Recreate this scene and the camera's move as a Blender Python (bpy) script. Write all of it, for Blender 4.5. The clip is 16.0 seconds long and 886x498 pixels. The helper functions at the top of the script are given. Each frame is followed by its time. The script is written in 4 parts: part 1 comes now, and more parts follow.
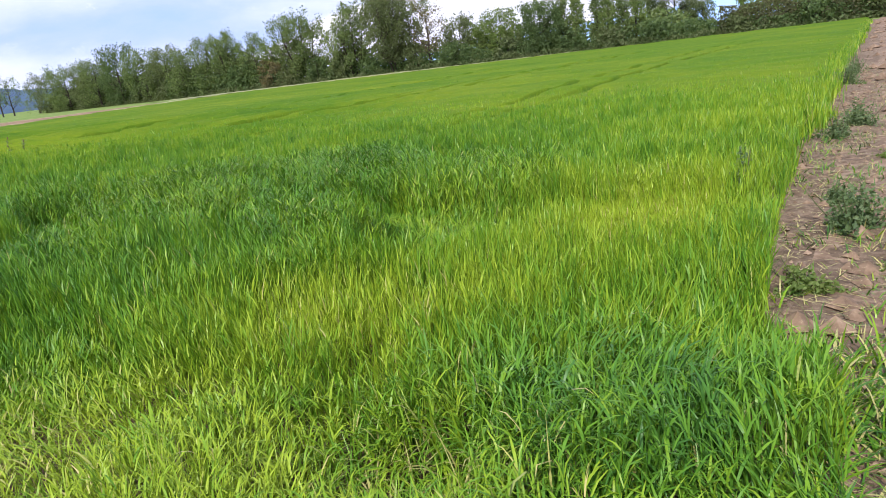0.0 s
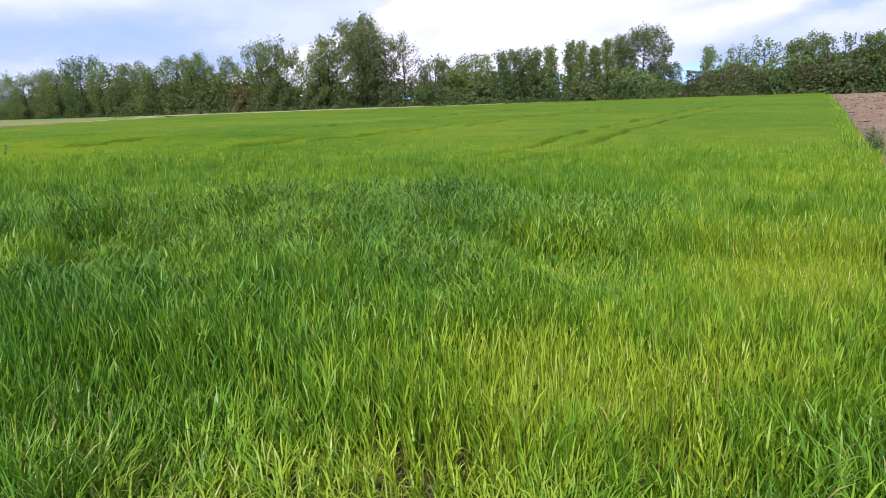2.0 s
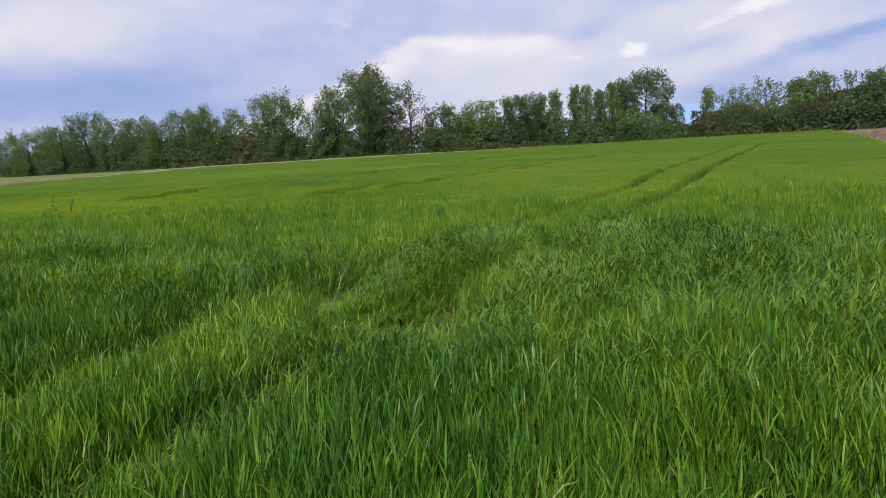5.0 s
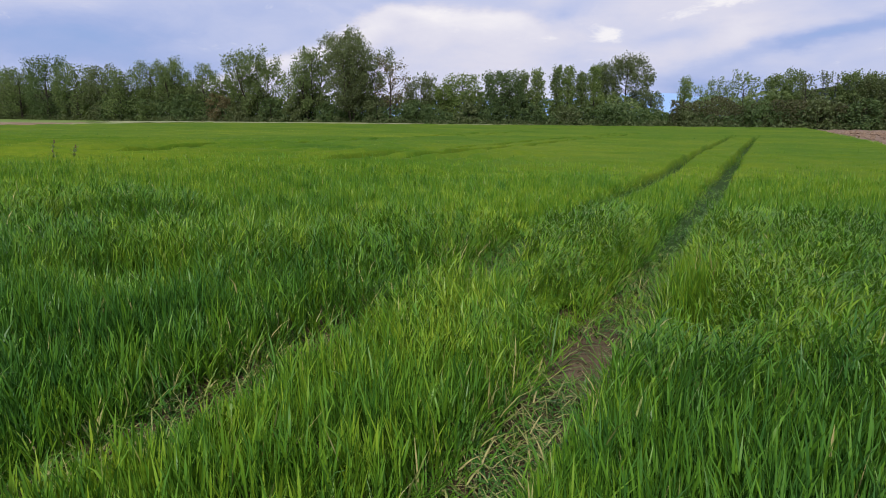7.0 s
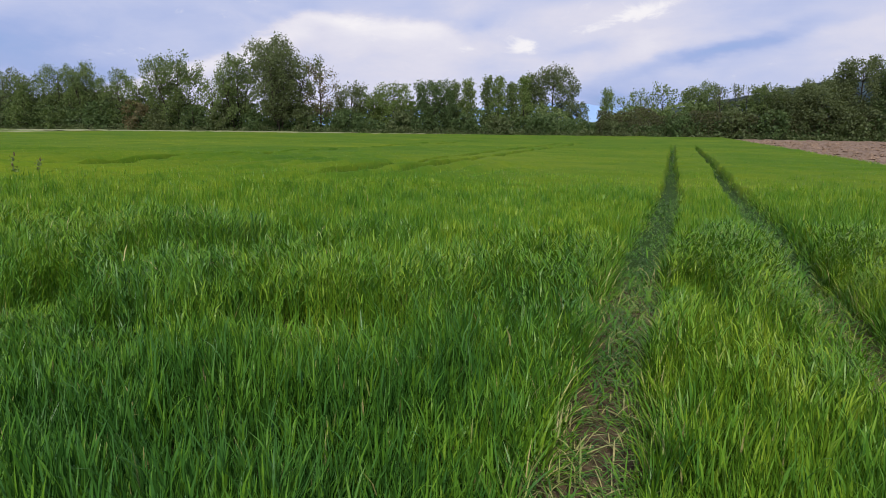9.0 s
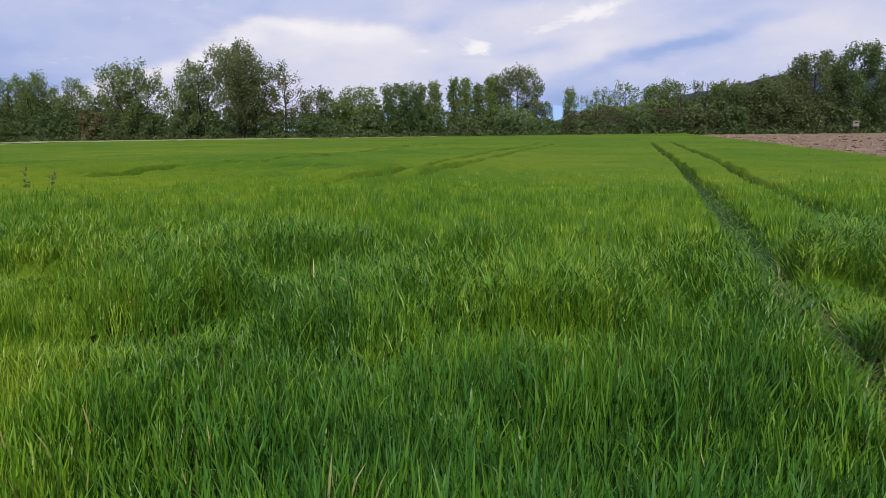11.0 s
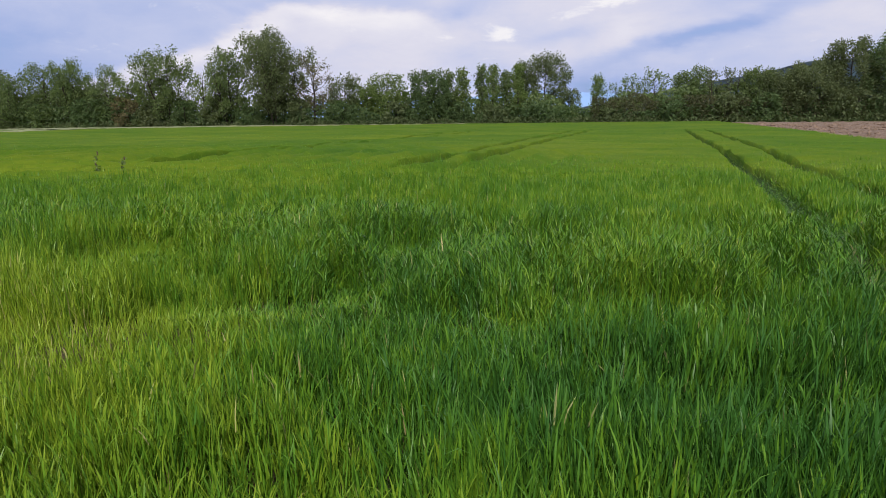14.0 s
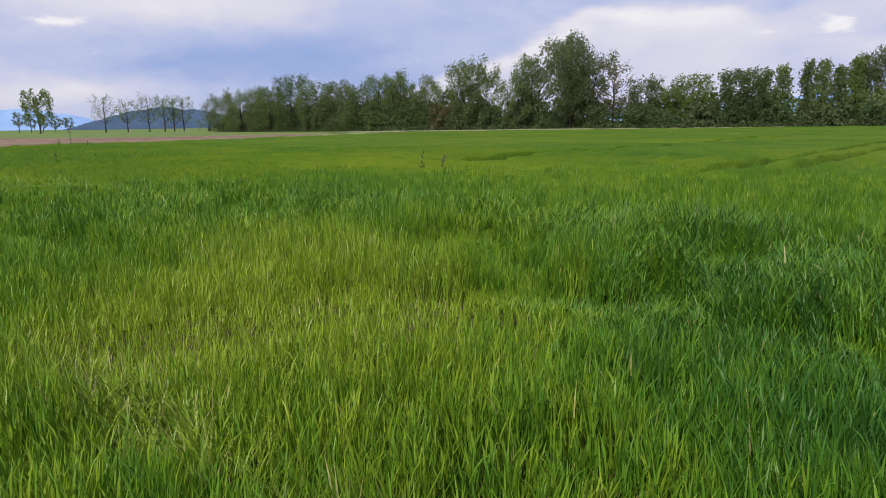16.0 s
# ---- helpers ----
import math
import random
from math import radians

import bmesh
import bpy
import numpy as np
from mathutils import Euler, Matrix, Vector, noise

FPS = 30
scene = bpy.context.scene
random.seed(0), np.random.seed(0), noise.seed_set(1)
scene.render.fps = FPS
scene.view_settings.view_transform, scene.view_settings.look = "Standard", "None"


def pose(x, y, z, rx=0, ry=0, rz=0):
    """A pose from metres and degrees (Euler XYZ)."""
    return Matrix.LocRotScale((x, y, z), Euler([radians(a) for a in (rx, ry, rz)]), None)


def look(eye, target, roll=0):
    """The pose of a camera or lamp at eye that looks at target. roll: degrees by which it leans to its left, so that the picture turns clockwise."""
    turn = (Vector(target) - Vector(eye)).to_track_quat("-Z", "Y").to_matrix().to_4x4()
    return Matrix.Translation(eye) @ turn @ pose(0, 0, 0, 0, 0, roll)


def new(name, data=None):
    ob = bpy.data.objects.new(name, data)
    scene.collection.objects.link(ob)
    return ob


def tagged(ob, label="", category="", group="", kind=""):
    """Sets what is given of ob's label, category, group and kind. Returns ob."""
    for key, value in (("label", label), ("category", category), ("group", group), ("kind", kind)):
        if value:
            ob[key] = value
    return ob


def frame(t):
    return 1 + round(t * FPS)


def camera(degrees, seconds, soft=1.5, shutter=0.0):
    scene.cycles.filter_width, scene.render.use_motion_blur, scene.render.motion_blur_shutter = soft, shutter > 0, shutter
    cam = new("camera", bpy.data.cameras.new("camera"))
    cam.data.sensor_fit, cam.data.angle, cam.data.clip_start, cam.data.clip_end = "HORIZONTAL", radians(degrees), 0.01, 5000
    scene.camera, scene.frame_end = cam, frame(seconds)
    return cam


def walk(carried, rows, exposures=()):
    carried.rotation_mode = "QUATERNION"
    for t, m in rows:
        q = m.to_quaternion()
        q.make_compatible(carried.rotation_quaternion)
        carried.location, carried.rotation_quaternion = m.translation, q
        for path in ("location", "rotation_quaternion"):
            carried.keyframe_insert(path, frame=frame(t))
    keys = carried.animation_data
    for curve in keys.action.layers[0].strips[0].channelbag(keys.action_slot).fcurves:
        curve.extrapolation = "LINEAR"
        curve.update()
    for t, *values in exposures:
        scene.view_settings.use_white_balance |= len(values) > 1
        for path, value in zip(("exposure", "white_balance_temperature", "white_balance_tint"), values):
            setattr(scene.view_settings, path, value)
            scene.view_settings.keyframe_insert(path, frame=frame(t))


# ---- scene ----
cam = camera(68.79, 16.0, soft=0.9)

PATH = [
    (0, pose(8.802, 1.283, 1.761, 73.68, 6.67, 32.44)),
    (0.5, pose(8.397, 1.225, 1.770, 75.35, 3.74, 31.73)),
    (1, pose(7.948, 1.154, 1.771, 76.28, 1.28, 31.22)),
    (1.5, pose(7.449, 1.064, 1.780, 76.25, 1.36, 29.60)),
    (2, pose(6.958, 0.978, 1.783, 76.87, 2.05, 29.53)),
    (2.5, pose(6.446, 0.895, 1.784, 78.04, -0.05, 30.23)),
    (3, pose(5.915, 0.796, 1.793, 78.09, 1.28, 27.90)),
    (3.5, pose(5.376, 0.689, 1.804, 79.26, 2.48, 28.63)),
    (4, pose(4.846, 0.578, 1.791, 80.37, 1.74, 28.95)),
    (4.5, pose(4.327, 0.474, 1.782, 80.95, 3.69, 28.90)),
    (7, pose(1.646, 0.136, 1.697, 78.45, -0.48, 26.17)),
    (7.5, pose(0.995, 0.076, 1.711, 77.83, -1.03, 23.86)),
    (8, pose(0.365, 0.000, 1.717, 78.69, -0.03, 21.07)),
    (8.5, pose(-0.260, -0.065, 1.732, 79.22, 0.54, 19.26)),
    (9, pose(-0.862, -0.148, 1.740, 79.27, -0.69, 19.24)),
    (9.5, pose(-1.435, -0.226, 1.747, 79.12, 1.78, 16.56)),
    (10, pose(-2.055, -0.281, 1.738, 79.00, 0.59, 16.50)),
    (12.5, pose(-3.053, -1.072, 1.767, 80.14, 1.25, 14.12)),
    (13, pose(-3.164, -1.155, 1.758, 79.68, 0.60, 14.30)),
    (13.5, pose(-3.303, -1.207, 1.745, 79.05, 2.23, 15.66)),
    (14, pose(-3.433, -1.258, 1.750, 78.40, 0.61, 17.59)),
    (14.5, pose(-3.509, -1.320, 1.741, 78.57, 1.02, 20.59)),
    (15, pose(-3.568, -1.377, 1.731, 78.73, 0.94, 29.02)),
    (15.5, pose(-3.642, -1.417, 1.719, 79.21, 1.04, 37.09)),
    (16, pose(-3.699, -1.430, 1.704, 79.04, 0.85, 42.86)),
]
walk(cam, PATH, exposures=[(0, 0.77), (0.5, 0.70), (2, 0.60), (2.5, 0.46), (3.5, 0.16), (4.5, 0.0), (10, 0.0), (13, 0.0), (16, -0.04)])

# ---- world, sun ----
SUN_AZ, SUN_EL = radians(194), radians(42)      # left of the view's axis, above the horizon


class Nodes:
    """A few lines of node plumbing."""

    def __init__(self, tree):
        self.t = tree
        self.t.nodes.clear()

    def add(self, kind, **values):
        n = self.t.nodes.new(kind)
        for k, v in values.items():
            if k in n.inputs:
                self.put(n.inputs[k], v)
        return n

    def put(self, socket, v):
        if hasattr(v, "is_output"):
            self.t.links.new(v, socket)
        elif isinstance(v, tuple) and len(v) == 3 and socket.type == "RGBA":
            socket.default_value = (*v, 1)
        else:
            socket.default_value = v

    def math(self, op, a, b=0.0, c=0.0, clamp=False):
        n = self.t.nodes.new("ShaderNodeMath")
        n.operation, n.use_clamp = op, clamp
        for s, v in zip(n.inputs, (a, b, c)):
            self.put(s, v)
        return n.outputs[0]

    def mix(self, f, a, b, blend="MIX"):
        n = self.t.nodes.new("ShaderNodeMix")
        n.data_type, n.blend_type, n.clamp_factor = "RGBA", blend, True
        self.put(n.inputs[0], f)
        self.put(n.inputs[6], a)
        self.put(n.inputs[7], b)
        return n.outputs[2]

    def noise(self, vector, scale, detail=3.0, rough=0.55, distortion=0.0):
        n = self.add("ShaderNodeTexNoise", Scale=scale, Detail=detail, Roughness=rough, Distortion=distortion)
        self.put(n.inputs["Vector"], vector)
        return n.outputs[0]

    def step(self, v, lo, hi, a=0.0, b=1.0):
        n = self.t.nodes.new("ShaderNodeMapRange")
        n.interpolation_type = "SMOOTHSTEP"
        for s, x in zip(n.inputs, (v, lo, hi, a, b)):
            self.put(s, x)
        return n.outputs[0]

    def ramp(self, f, stops):
        n = self.t.nodes.new("ShaderNodeValToRGB")
        e = n.color_ramp.elements
        while len(e) < len(stops):
            e.new(0.5)
        for el, (p, c) in zip(e, stops):
            el.position, el.color = p, (*c, 1)
        self.put(n.inputs[0], f)
        return n.outputs[0]

    def scaled(self, vector, s):
        n = self.t.nodes.new("ShaderNodeMapping")
        n.inputs["Scale"].default_value = s
        self.put(n.inputs["Vector"], vector)
        return n.outputs[0]


world = bpy.data.worlds.new("sky")
world.use_nodes = True
scene.world = world
w = Nodes(world.node_tree)
sky = w.add("ShaderNodeTexSky")
sky.sky_type, sky.sun_disc = "NISHITA", False
sky.sun_elevation, sky.sun_rotation = SUN_EL, -SUN_AZ
sky.dust_density, sky.ozone_density = 1.5, 2.0
way = w.add("ShaderNodeTexCoord").outputs["Generated"]
axes = w.add("ShaderNodeSeparateXYZ", Vector=way)
wx, wy, wz = axes.outputs
az = w.math("DEGREES", w.math("ARCTAN2", w.math("MULTIPLY", wx, -1.0), wy))
el = w.math("DEGREES", w.math("ARCSINE", wz))
flat = w.scaled(way, (1, 1, 2.6))
az_w = w.math("ADD", az, w.math("MULTIPLY_ADD", w.noise(flat, 3.4, 5), 9.0, -4.5))
el_w = w.math("ADD", el, w.math("MULTIPLY_ADD", w.noise(flat, 5.1, 6, 0.6), 3.6, -1.8))


def patch(a, e, ra, re, tilt=0.0, ragged=True):
    """A soft round patch of sky about an azimuth and elevation, in degrees."""
    da = w.math("SUBTRACT", az_w if ragged else az, a)
    de = w.math("SUBTRACT", w.math("SUBTRACT", el_w if ragged else el, e), w.math("MULTIPLY", da, tilt))
    q = w.math("ADD", w.math("POWER", w.math("ABSOLUTE", w.math("DIVIDE", da, ra)), 2.0),
               w.math("POWER", w.math("ABSOLUTE", w.math("DIVIDE", de, re)), 2.0))
    return w.math("EXPONENT", w.math("MULTIPLY", q, -1.0))


fine = w.noise(flat, 7.5, 8, 0.58, 0.3)
broad = w.noise(flat, 2.1, 4, 0.5, 0.3)
cover = w.math("ADD", w.math("MULTIPLY_ADD", fine, 0.36, 0.265), w.math("MULTIPLY", broad, 0.36))
# the great cloud bank: its rim climbs from behind the tall tree and levels out
rim_el = w.math("MINIMUM", w.math("MULTIPLY_ADD", az_w, -0.36, 20.0), w.math("MULTIPLY_ADD", az_w, 0.09, 6.9))
under = w.math("SUBTRACT", rim_el, el_w)
bank = w.math("MULTIPLY", w.step(under, -0.25, 0.9), w.step(az_w, 13.0, 20.0))
rim = w.math("EXPONENT", w.math("MULTIPLY", w.math("POWER", w.math("ABSOLUTE", w.math("SUBTRACT", under, 0.8)), 2.0), -0.7))
cover = w.math("ADD", cover, w.math("MULTIPLY", bank, w.math("MULTIPLY_ADD", rim, 0.2, 0.13)))
for amount, spot in ((-0.24, patch(55, 4.6, 13, 2.4, 0.03)), (-0.12, patch(69, 4.8, 7, 1.0, 0.05)), (-0.08, patch(46, 8.5, 10, 2.2)), (0.26, patch(66, 9.3, 14, 1.7)), (0.2, patch(74, 2.9, 4.5, 1.0)),
                     (0.12, patch(54, 11.5, 6, 2.2)), (-0.15, patch(15.5, 8.3, 3.6, 1.0, -0.3)), (-0.10, patch(6.5, 6.6, 3.5, 0.5, -0.1)), (0.16, patch(3, 6.4, 9, 2.6)), (0.14, patch(2, 10.2, 6, 1.4, -0.2)),
                     (-0.30, patch(-2.5, 5.8, 8, 0.75, -0.25)), (-0.36, patch(3.5, 1.8, 4, 1.2)), (0.14, patch(-14, 6.5, 6, 2.5)), (-0.10, patch(-9, 9.6, 6, 1.2, -0.2)), (0.08, patch(13, 4.6, 9, 1.4))):
    cover = w.math("ADD", cover, w.math("MULTIPLY", spot, amount))
clouds = w.ramp(cover, [(0.20, (0.20, 0.36, 0.78)), (0.44, (0.37, 0.46, 0.77)), (0.60, (0.53, 0.58, 0.82)), (0.78, (0.72, 0.71, 0.84)), (1.0, (0.90, 0.87, 0.92))])
veil = w.step(cover, 0.2, 0.5, 0.72, 0.97)

# the small heaped clouds
puffs = w.math("MULTIPLY_ADD", w.noise(flat, 15.0, 9, 0.7, 0.6), 2.6, -1.35)
for amount, puff in ((0.85, patch(12.4, 6.75, 1.5, 0.75, 0, False)), (0.75, patch(6.2, 8.3, 3.6, 0.6, -0.27, False)), (0.6, patch(2.2, 9.4, 2.2, 0.7, -0.2, False)), (0.5, patch(25.5, 8.3, 3.2, 0.6, -0.1, False)),
                     (0.6, patch(72.1, 7.8, 1.8, 0.45, 0, False)), (0.42, patch(66.8, 8.0, 1.6, 0.4, 0, False)), (0.5, patch(17.2, 6.5, 0.9, 0.3, 0, False)), (0.4, patch(36, 10.4, 1.6, 1.0, 0, False))):
    puffs = w.math("ADD", puffs, w.math("MULTIPLY", puff, amount))
clouds = w.mix(w.step(puffs, 0.2, 0.95, 0.0, 0.9), clouds, (0.96, 0.93, 0.95))
tinted = w.mix(veil, w.mix(1.0, sky.outputs[0], (0.1, 0.1, 0.1), "MULTIPLY"), clouds)
shine = w.add("ShaderNodeBackground", Color=tinted, Strength=1.0)
w.t.links.new(shine.outputs[0], w.add("ShaderNodeOutputWorld").inputs[0])

sun = new("sun", bpy.data.lights.new("sun", "SUN"))
sun.data.energy, sun.data.angle, sun.data.color = 2.9, radians(3), (1.0, 0.95, 0.86)
sun_way = Vector((-math.sin(SUN_AZ) * math.cos(SUN_EL), math.cos(SUN_AZ) * math.cos(SUN_EL), math.sin(SUN_EL)))
sun.matrix_world = look(tuple(sun_way * 50), (0, 0, 0))


# ---- materials ----
def material(name):
    m = bpy.data.materials.new(name)
    m.use_nodes = True
    return m, Nodes(m.node_tree)


def finish(n, surface):
    n.t.links.new(surface, n.add("ShaderNodeOutputMaterial").inputs["Surface"])


def leafy(name, colour_of, translucent=0.35, rough=0.5, spec=0.3, glow=(1.25, 1.2, 0.6)):
    """A leaf: a glossy upper side and light that comes through. colour_of(nodes) gives its colour."""
    m, n = material(name)
    c = colour_of(n)
    b = n.add("ShaderNodeBsdfPrincipled", Roughness=rough, **{"Base Color": c, "Specular IOR Level": spec})
    t = n.add("ShaderNodeBsdfTranslucent", Color=n.mix(1.0, c, glow, "MULTIPLY"))
    mixed = n.add("ShaderNodeMixShader", Fac=translucent)
    n.t.links.new(b.outputs[0], mixed.inputs[1])
    n.t.links.new(t.outputs[0], mixed.inputs[2])
    finish(n, mixed.outputs[0])
    return m


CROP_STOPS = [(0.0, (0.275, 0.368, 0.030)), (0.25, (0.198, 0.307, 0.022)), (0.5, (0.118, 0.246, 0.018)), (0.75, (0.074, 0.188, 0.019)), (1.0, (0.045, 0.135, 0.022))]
# leaf colours darkened for the self-shading that the smooth sheet lacks
SHADED_CANOPY_STOPS = [(p, (c[0] * 0.71, c[1] * 0.66, c[2] * 0.70)) for p, c in CROP_STOPS]


def attribute(n, name):
    a = n.t.nodes.new("ShaderNodeAttribute")
    a.attribute_name = name
    return a.outputs["Fac"]


def crop_colour(n):
    v, tone = attribute(n, "vigour"), attribute(n, "tone")
    mixed = n.math("ADD", v, n.math("MULTIPLY_ADD", tone, 0.8, -0.4))
    green = n.ramp(mixed, CROP_STOPS)
    return n.mix(attribute(n, "dry"), green, (0.45, 0.38, 0.17))


M_CROP = leafy("cereal_leaf", crop_colour, 0.08, 0.38, 0.2, (1.15, 1.25, 0.4))


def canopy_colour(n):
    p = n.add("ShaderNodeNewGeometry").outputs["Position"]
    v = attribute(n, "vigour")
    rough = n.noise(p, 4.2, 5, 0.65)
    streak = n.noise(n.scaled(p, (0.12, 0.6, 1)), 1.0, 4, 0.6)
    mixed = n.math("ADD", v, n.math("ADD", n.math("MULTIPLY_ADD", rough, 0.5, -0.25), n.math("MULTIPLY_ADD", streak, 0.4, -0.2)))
    # rut floors mixed to dark green: the shade between the crop walls, painted
    return n.mix(attribute(n, "floor"), n.ramp(mixed, SHADED_CANOPY_STOPS), (0.04, 0.075, 0.02))


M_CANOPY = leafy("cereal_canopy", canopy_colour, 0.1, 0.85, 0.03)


def earth(name, stops, scale, bump, straw=0.0):
    m, n = material(name)
    p = n.add("ShaderNodeNewGeometry").outputs["Position"]
    a, b = n.noise(p, scale, 6, 0.65), n.noise(p, scale * 0.07, 4, 0.6)
    f = n.math("ADD", n.math("MULTIPLY", a, 0.65), n.math("MULTIPLY", b, 0.35))
    c = n.ramp(f, stops)
    if straw:
        s = n.noise(n.scaled(p, (1, 4, 1)), scale * 2.3, 3, 0.7, 1.5)
        c = n.mix(n.step(s, 0.6, 0.68, 0.0, straw), c, (0.48, 0.40, 0.27))
    h = n.add("ShaderNodeBump", Strength=bump, Distance=0.03, Height=a)
    s = n.add("ShaderNodeBsdfPrincipled", Roughness=0.93, Normal=h.outputs[0], **{"Base Color": c, "Specular IOR Level": 0.15})
    finish(n, s.outputs[0])
    return m


M_SOIL = earth("field_soil", [(0.3, (0.045, 0.032, 0.018)), (0.5, (0.095, 0.066, 0.038)), (0.7, (0.18, 0.13, 0.078))], 9, 0.9, 0.4)
M_PLOUGH = earth("ploughed_soil", [(0.3, (0.08, 0.053, 0.035)), (0.5, (0.21, 0.143, 0.098)), (0.7, (0.38, 0.28, 0.205))], 8, 1.0, 0.6)
M_VERGE = earth("verge_soil", [(0.3, (0.06, 0.04, 0.026)), (0.5, (0.16, 0.113, 0.078)), (0.7, (0.31, 0.24, 0.175))], 14, 1.0, 0.5)
M_STUBBLE = earth("stubble_soil", [(0.3, (0.10, 0.062, 0.036)), (0.5, (0.235, 0.155, 0.10)), (0.7, (0.40, 0.30, 0.20))], 0.5, 1.0, 0.4)
M_MEADOW = earth("meadow", [(0.3, (0.09, 0.15, 0.035)), (0.5, (0.15, 0.22, 0.05)), (0.7, (0.24, 0.28, 0.09))], 0.7, 0.6)
M_PALE = earth("dry_grass_margin", [(0.3, (0.16, 0.18, 0.075)), (0.5, (0.27, 0.28, 0.14)), (0.7, (0.40, 0.39, 0.23))], 0.8, 0.6)


def tree_leaf(name, a, b, c):
    def colour_of(n):
        r = n.add("ShaderNodeNewGeometry").outputs["Random Per Island"]
        p = n.add("ShaderNodeNewGeometry").outputs["Position"]
        f = n.math("ADD", n.math("MULTIPLY", r, 0.55), n.math("MULTIPLY", n.noise(p, 0.35, 3), 0.55))
        return n.ramp(f, [(0.15, a), (0.5, b), (0.8, c)])
    return leafy(name, colour_of, 0.42, 0.55, 0.25)


M_LEAF = {
    "green": tree_leaf("leaf_green", (0.077, 0.116, 0.041), (0.128, 0.184, 0.062), (0.207, 0.268, 0.109)),
    "dark": tree_leaf("leaf_dark", (0.055, 0.096, 0.037), (0.090, 0.143, 0.052), (0.147, 0.206, 0.086)),
    "olive": tree_leaf("leaf_olive", (0.077, 0.102, 0.042), (0.123, 0.157, 0.065), (0.182, 0.222, 0.110)),
    "brown": tree_leaf("leaf_bronze", (0.087, 0.084, 0.041), (0.140, 0.124, 0.060), (0.212, 0.185, 0.101)),
    "light": tree_leaf("leaf_light", (0.099, 0.152, 0.040), (0.149, 0.219, 0.059), (0.215, 0.272, 0.096)),
    "thicket": tree_leaf("leaf_thicket", (0.058, 0.062, 0.03), (0.092, 0.096, 0.046), (0.135, 0.138, 0.07)),
    "weed": tree_leaf("weed_leaf", (0.065, 0.112, 0.048), (0.112, 0.174, 0.076), (0.184, 0.249, 0.127)),
}


def plain(name, colour, rough=0.8, scale=6.0, spread=0.35):
    m, n = material(name)
    p = n.add("ShaderNodeTexCoord").outputs["Object"]
    f = n.noise(p, scale, 5, 0.6)
    c = n.mix(n.step(f, 0.25, 0.75), tuple(v * (1 - spread) for v in colour), tuple(min(1, v * (1 + spread)) for v in colour))
    h = n.add("ShaderNodeBump", Strength=0.5, Distance=0.02, Height=f)
    s = n.add("ShaderNodeBsdfPrincipled", Roughness=rough, Normal=h.outputs[0], **{"Base Color": c, "Specular IOR Level": 0.2})
    finish(n, s.outputs[0])
    return m


M_BARK = plain("bark", (0.06, 0.05, 0.038), 0.9, 3)
M_STEM = plain("weed_stem", (0.09, 0.10, 0.045), 0.8, 30)
M_SEED = plain("seed_head", (0.12, 0.09, 0.05), 0.9, 40)
M_BOARD = plain("weathered_board", (0.22, 0.2, 0.17), 0.8, 4)
M_POST = plain("grey_timber", (0.17, 0.14, 0.11), 0.9, 4)
# near-black paint for the shade inside the stand's opening
M_DARK = plain("opening_shade", (0.02, 0.02, 0.02), 0.9, 4)
M_HILL = plain("wooded_hill", (0.03, 0.047, 0.055), 0.95, 0.06, 0.7)
# the far hill's and mountains' blue is distance haze put into the colour
M_HILL_BLUE = plain("far_hill", (0.06, 0.10, 0.16), 0.95, 0.01, 0.25)
M_MOUNT = plain("distant_mountain", (0.30, 0.46, 0.72), 0.95, 0.002, 0.1)


# ---- helpers of this scene ----
TABLE = np.random.RandomState(7).rand(257, 257)


def value_noise(x, y, scale=1.0, seed=0):
    """Smooth noise from 0 to 1 over the plane; cell size 1 / scale metres."""
    x, y = np.asarray(x, float) * scale + seed * 17.31, np.asarray(y, float) * scale + seed * 41.77
    i, j = np.floor(x).astype(int), np.floor(y).astype(int)
    u, v = x - i, y - j
    u, v = u * u * (3 - 2 * u), v * v * (3 - 2 * v)
    i, j = i % 256, j % 256
    a, b, c, d = TABLE[i, j], TABLE[i + 1, j], TABLE[i, j + 1], TABLE[i + 1, j + 1]
    return (a * (1 - u) + b * u) * (1 - v) + (c * (1 - u) + d * u) * v


def fbm(x, y, scale=1.0, seed=0, octaves=3):
    total, amp, norm = 0.0, 1.0, 0.0
    for o in range(octaves):
        total = total + amp * value_noise(x, y, scale * 2 ** o, seed + o * 3)
        norm, amp = norm + amp, amp * 0.5
    return total / norm


def ease(v, lo, hi):
    t = np.clip((np.asarray(v, float) - lo) / (hi - lo), 0, 1)
    return t * t * (3 - 2 * t)


def spot(x, y, cx, cy, rx, ry):
    return np.exp(-((x - cx) / rx) ** 2 - ((y - cy) / ry) ** 2)


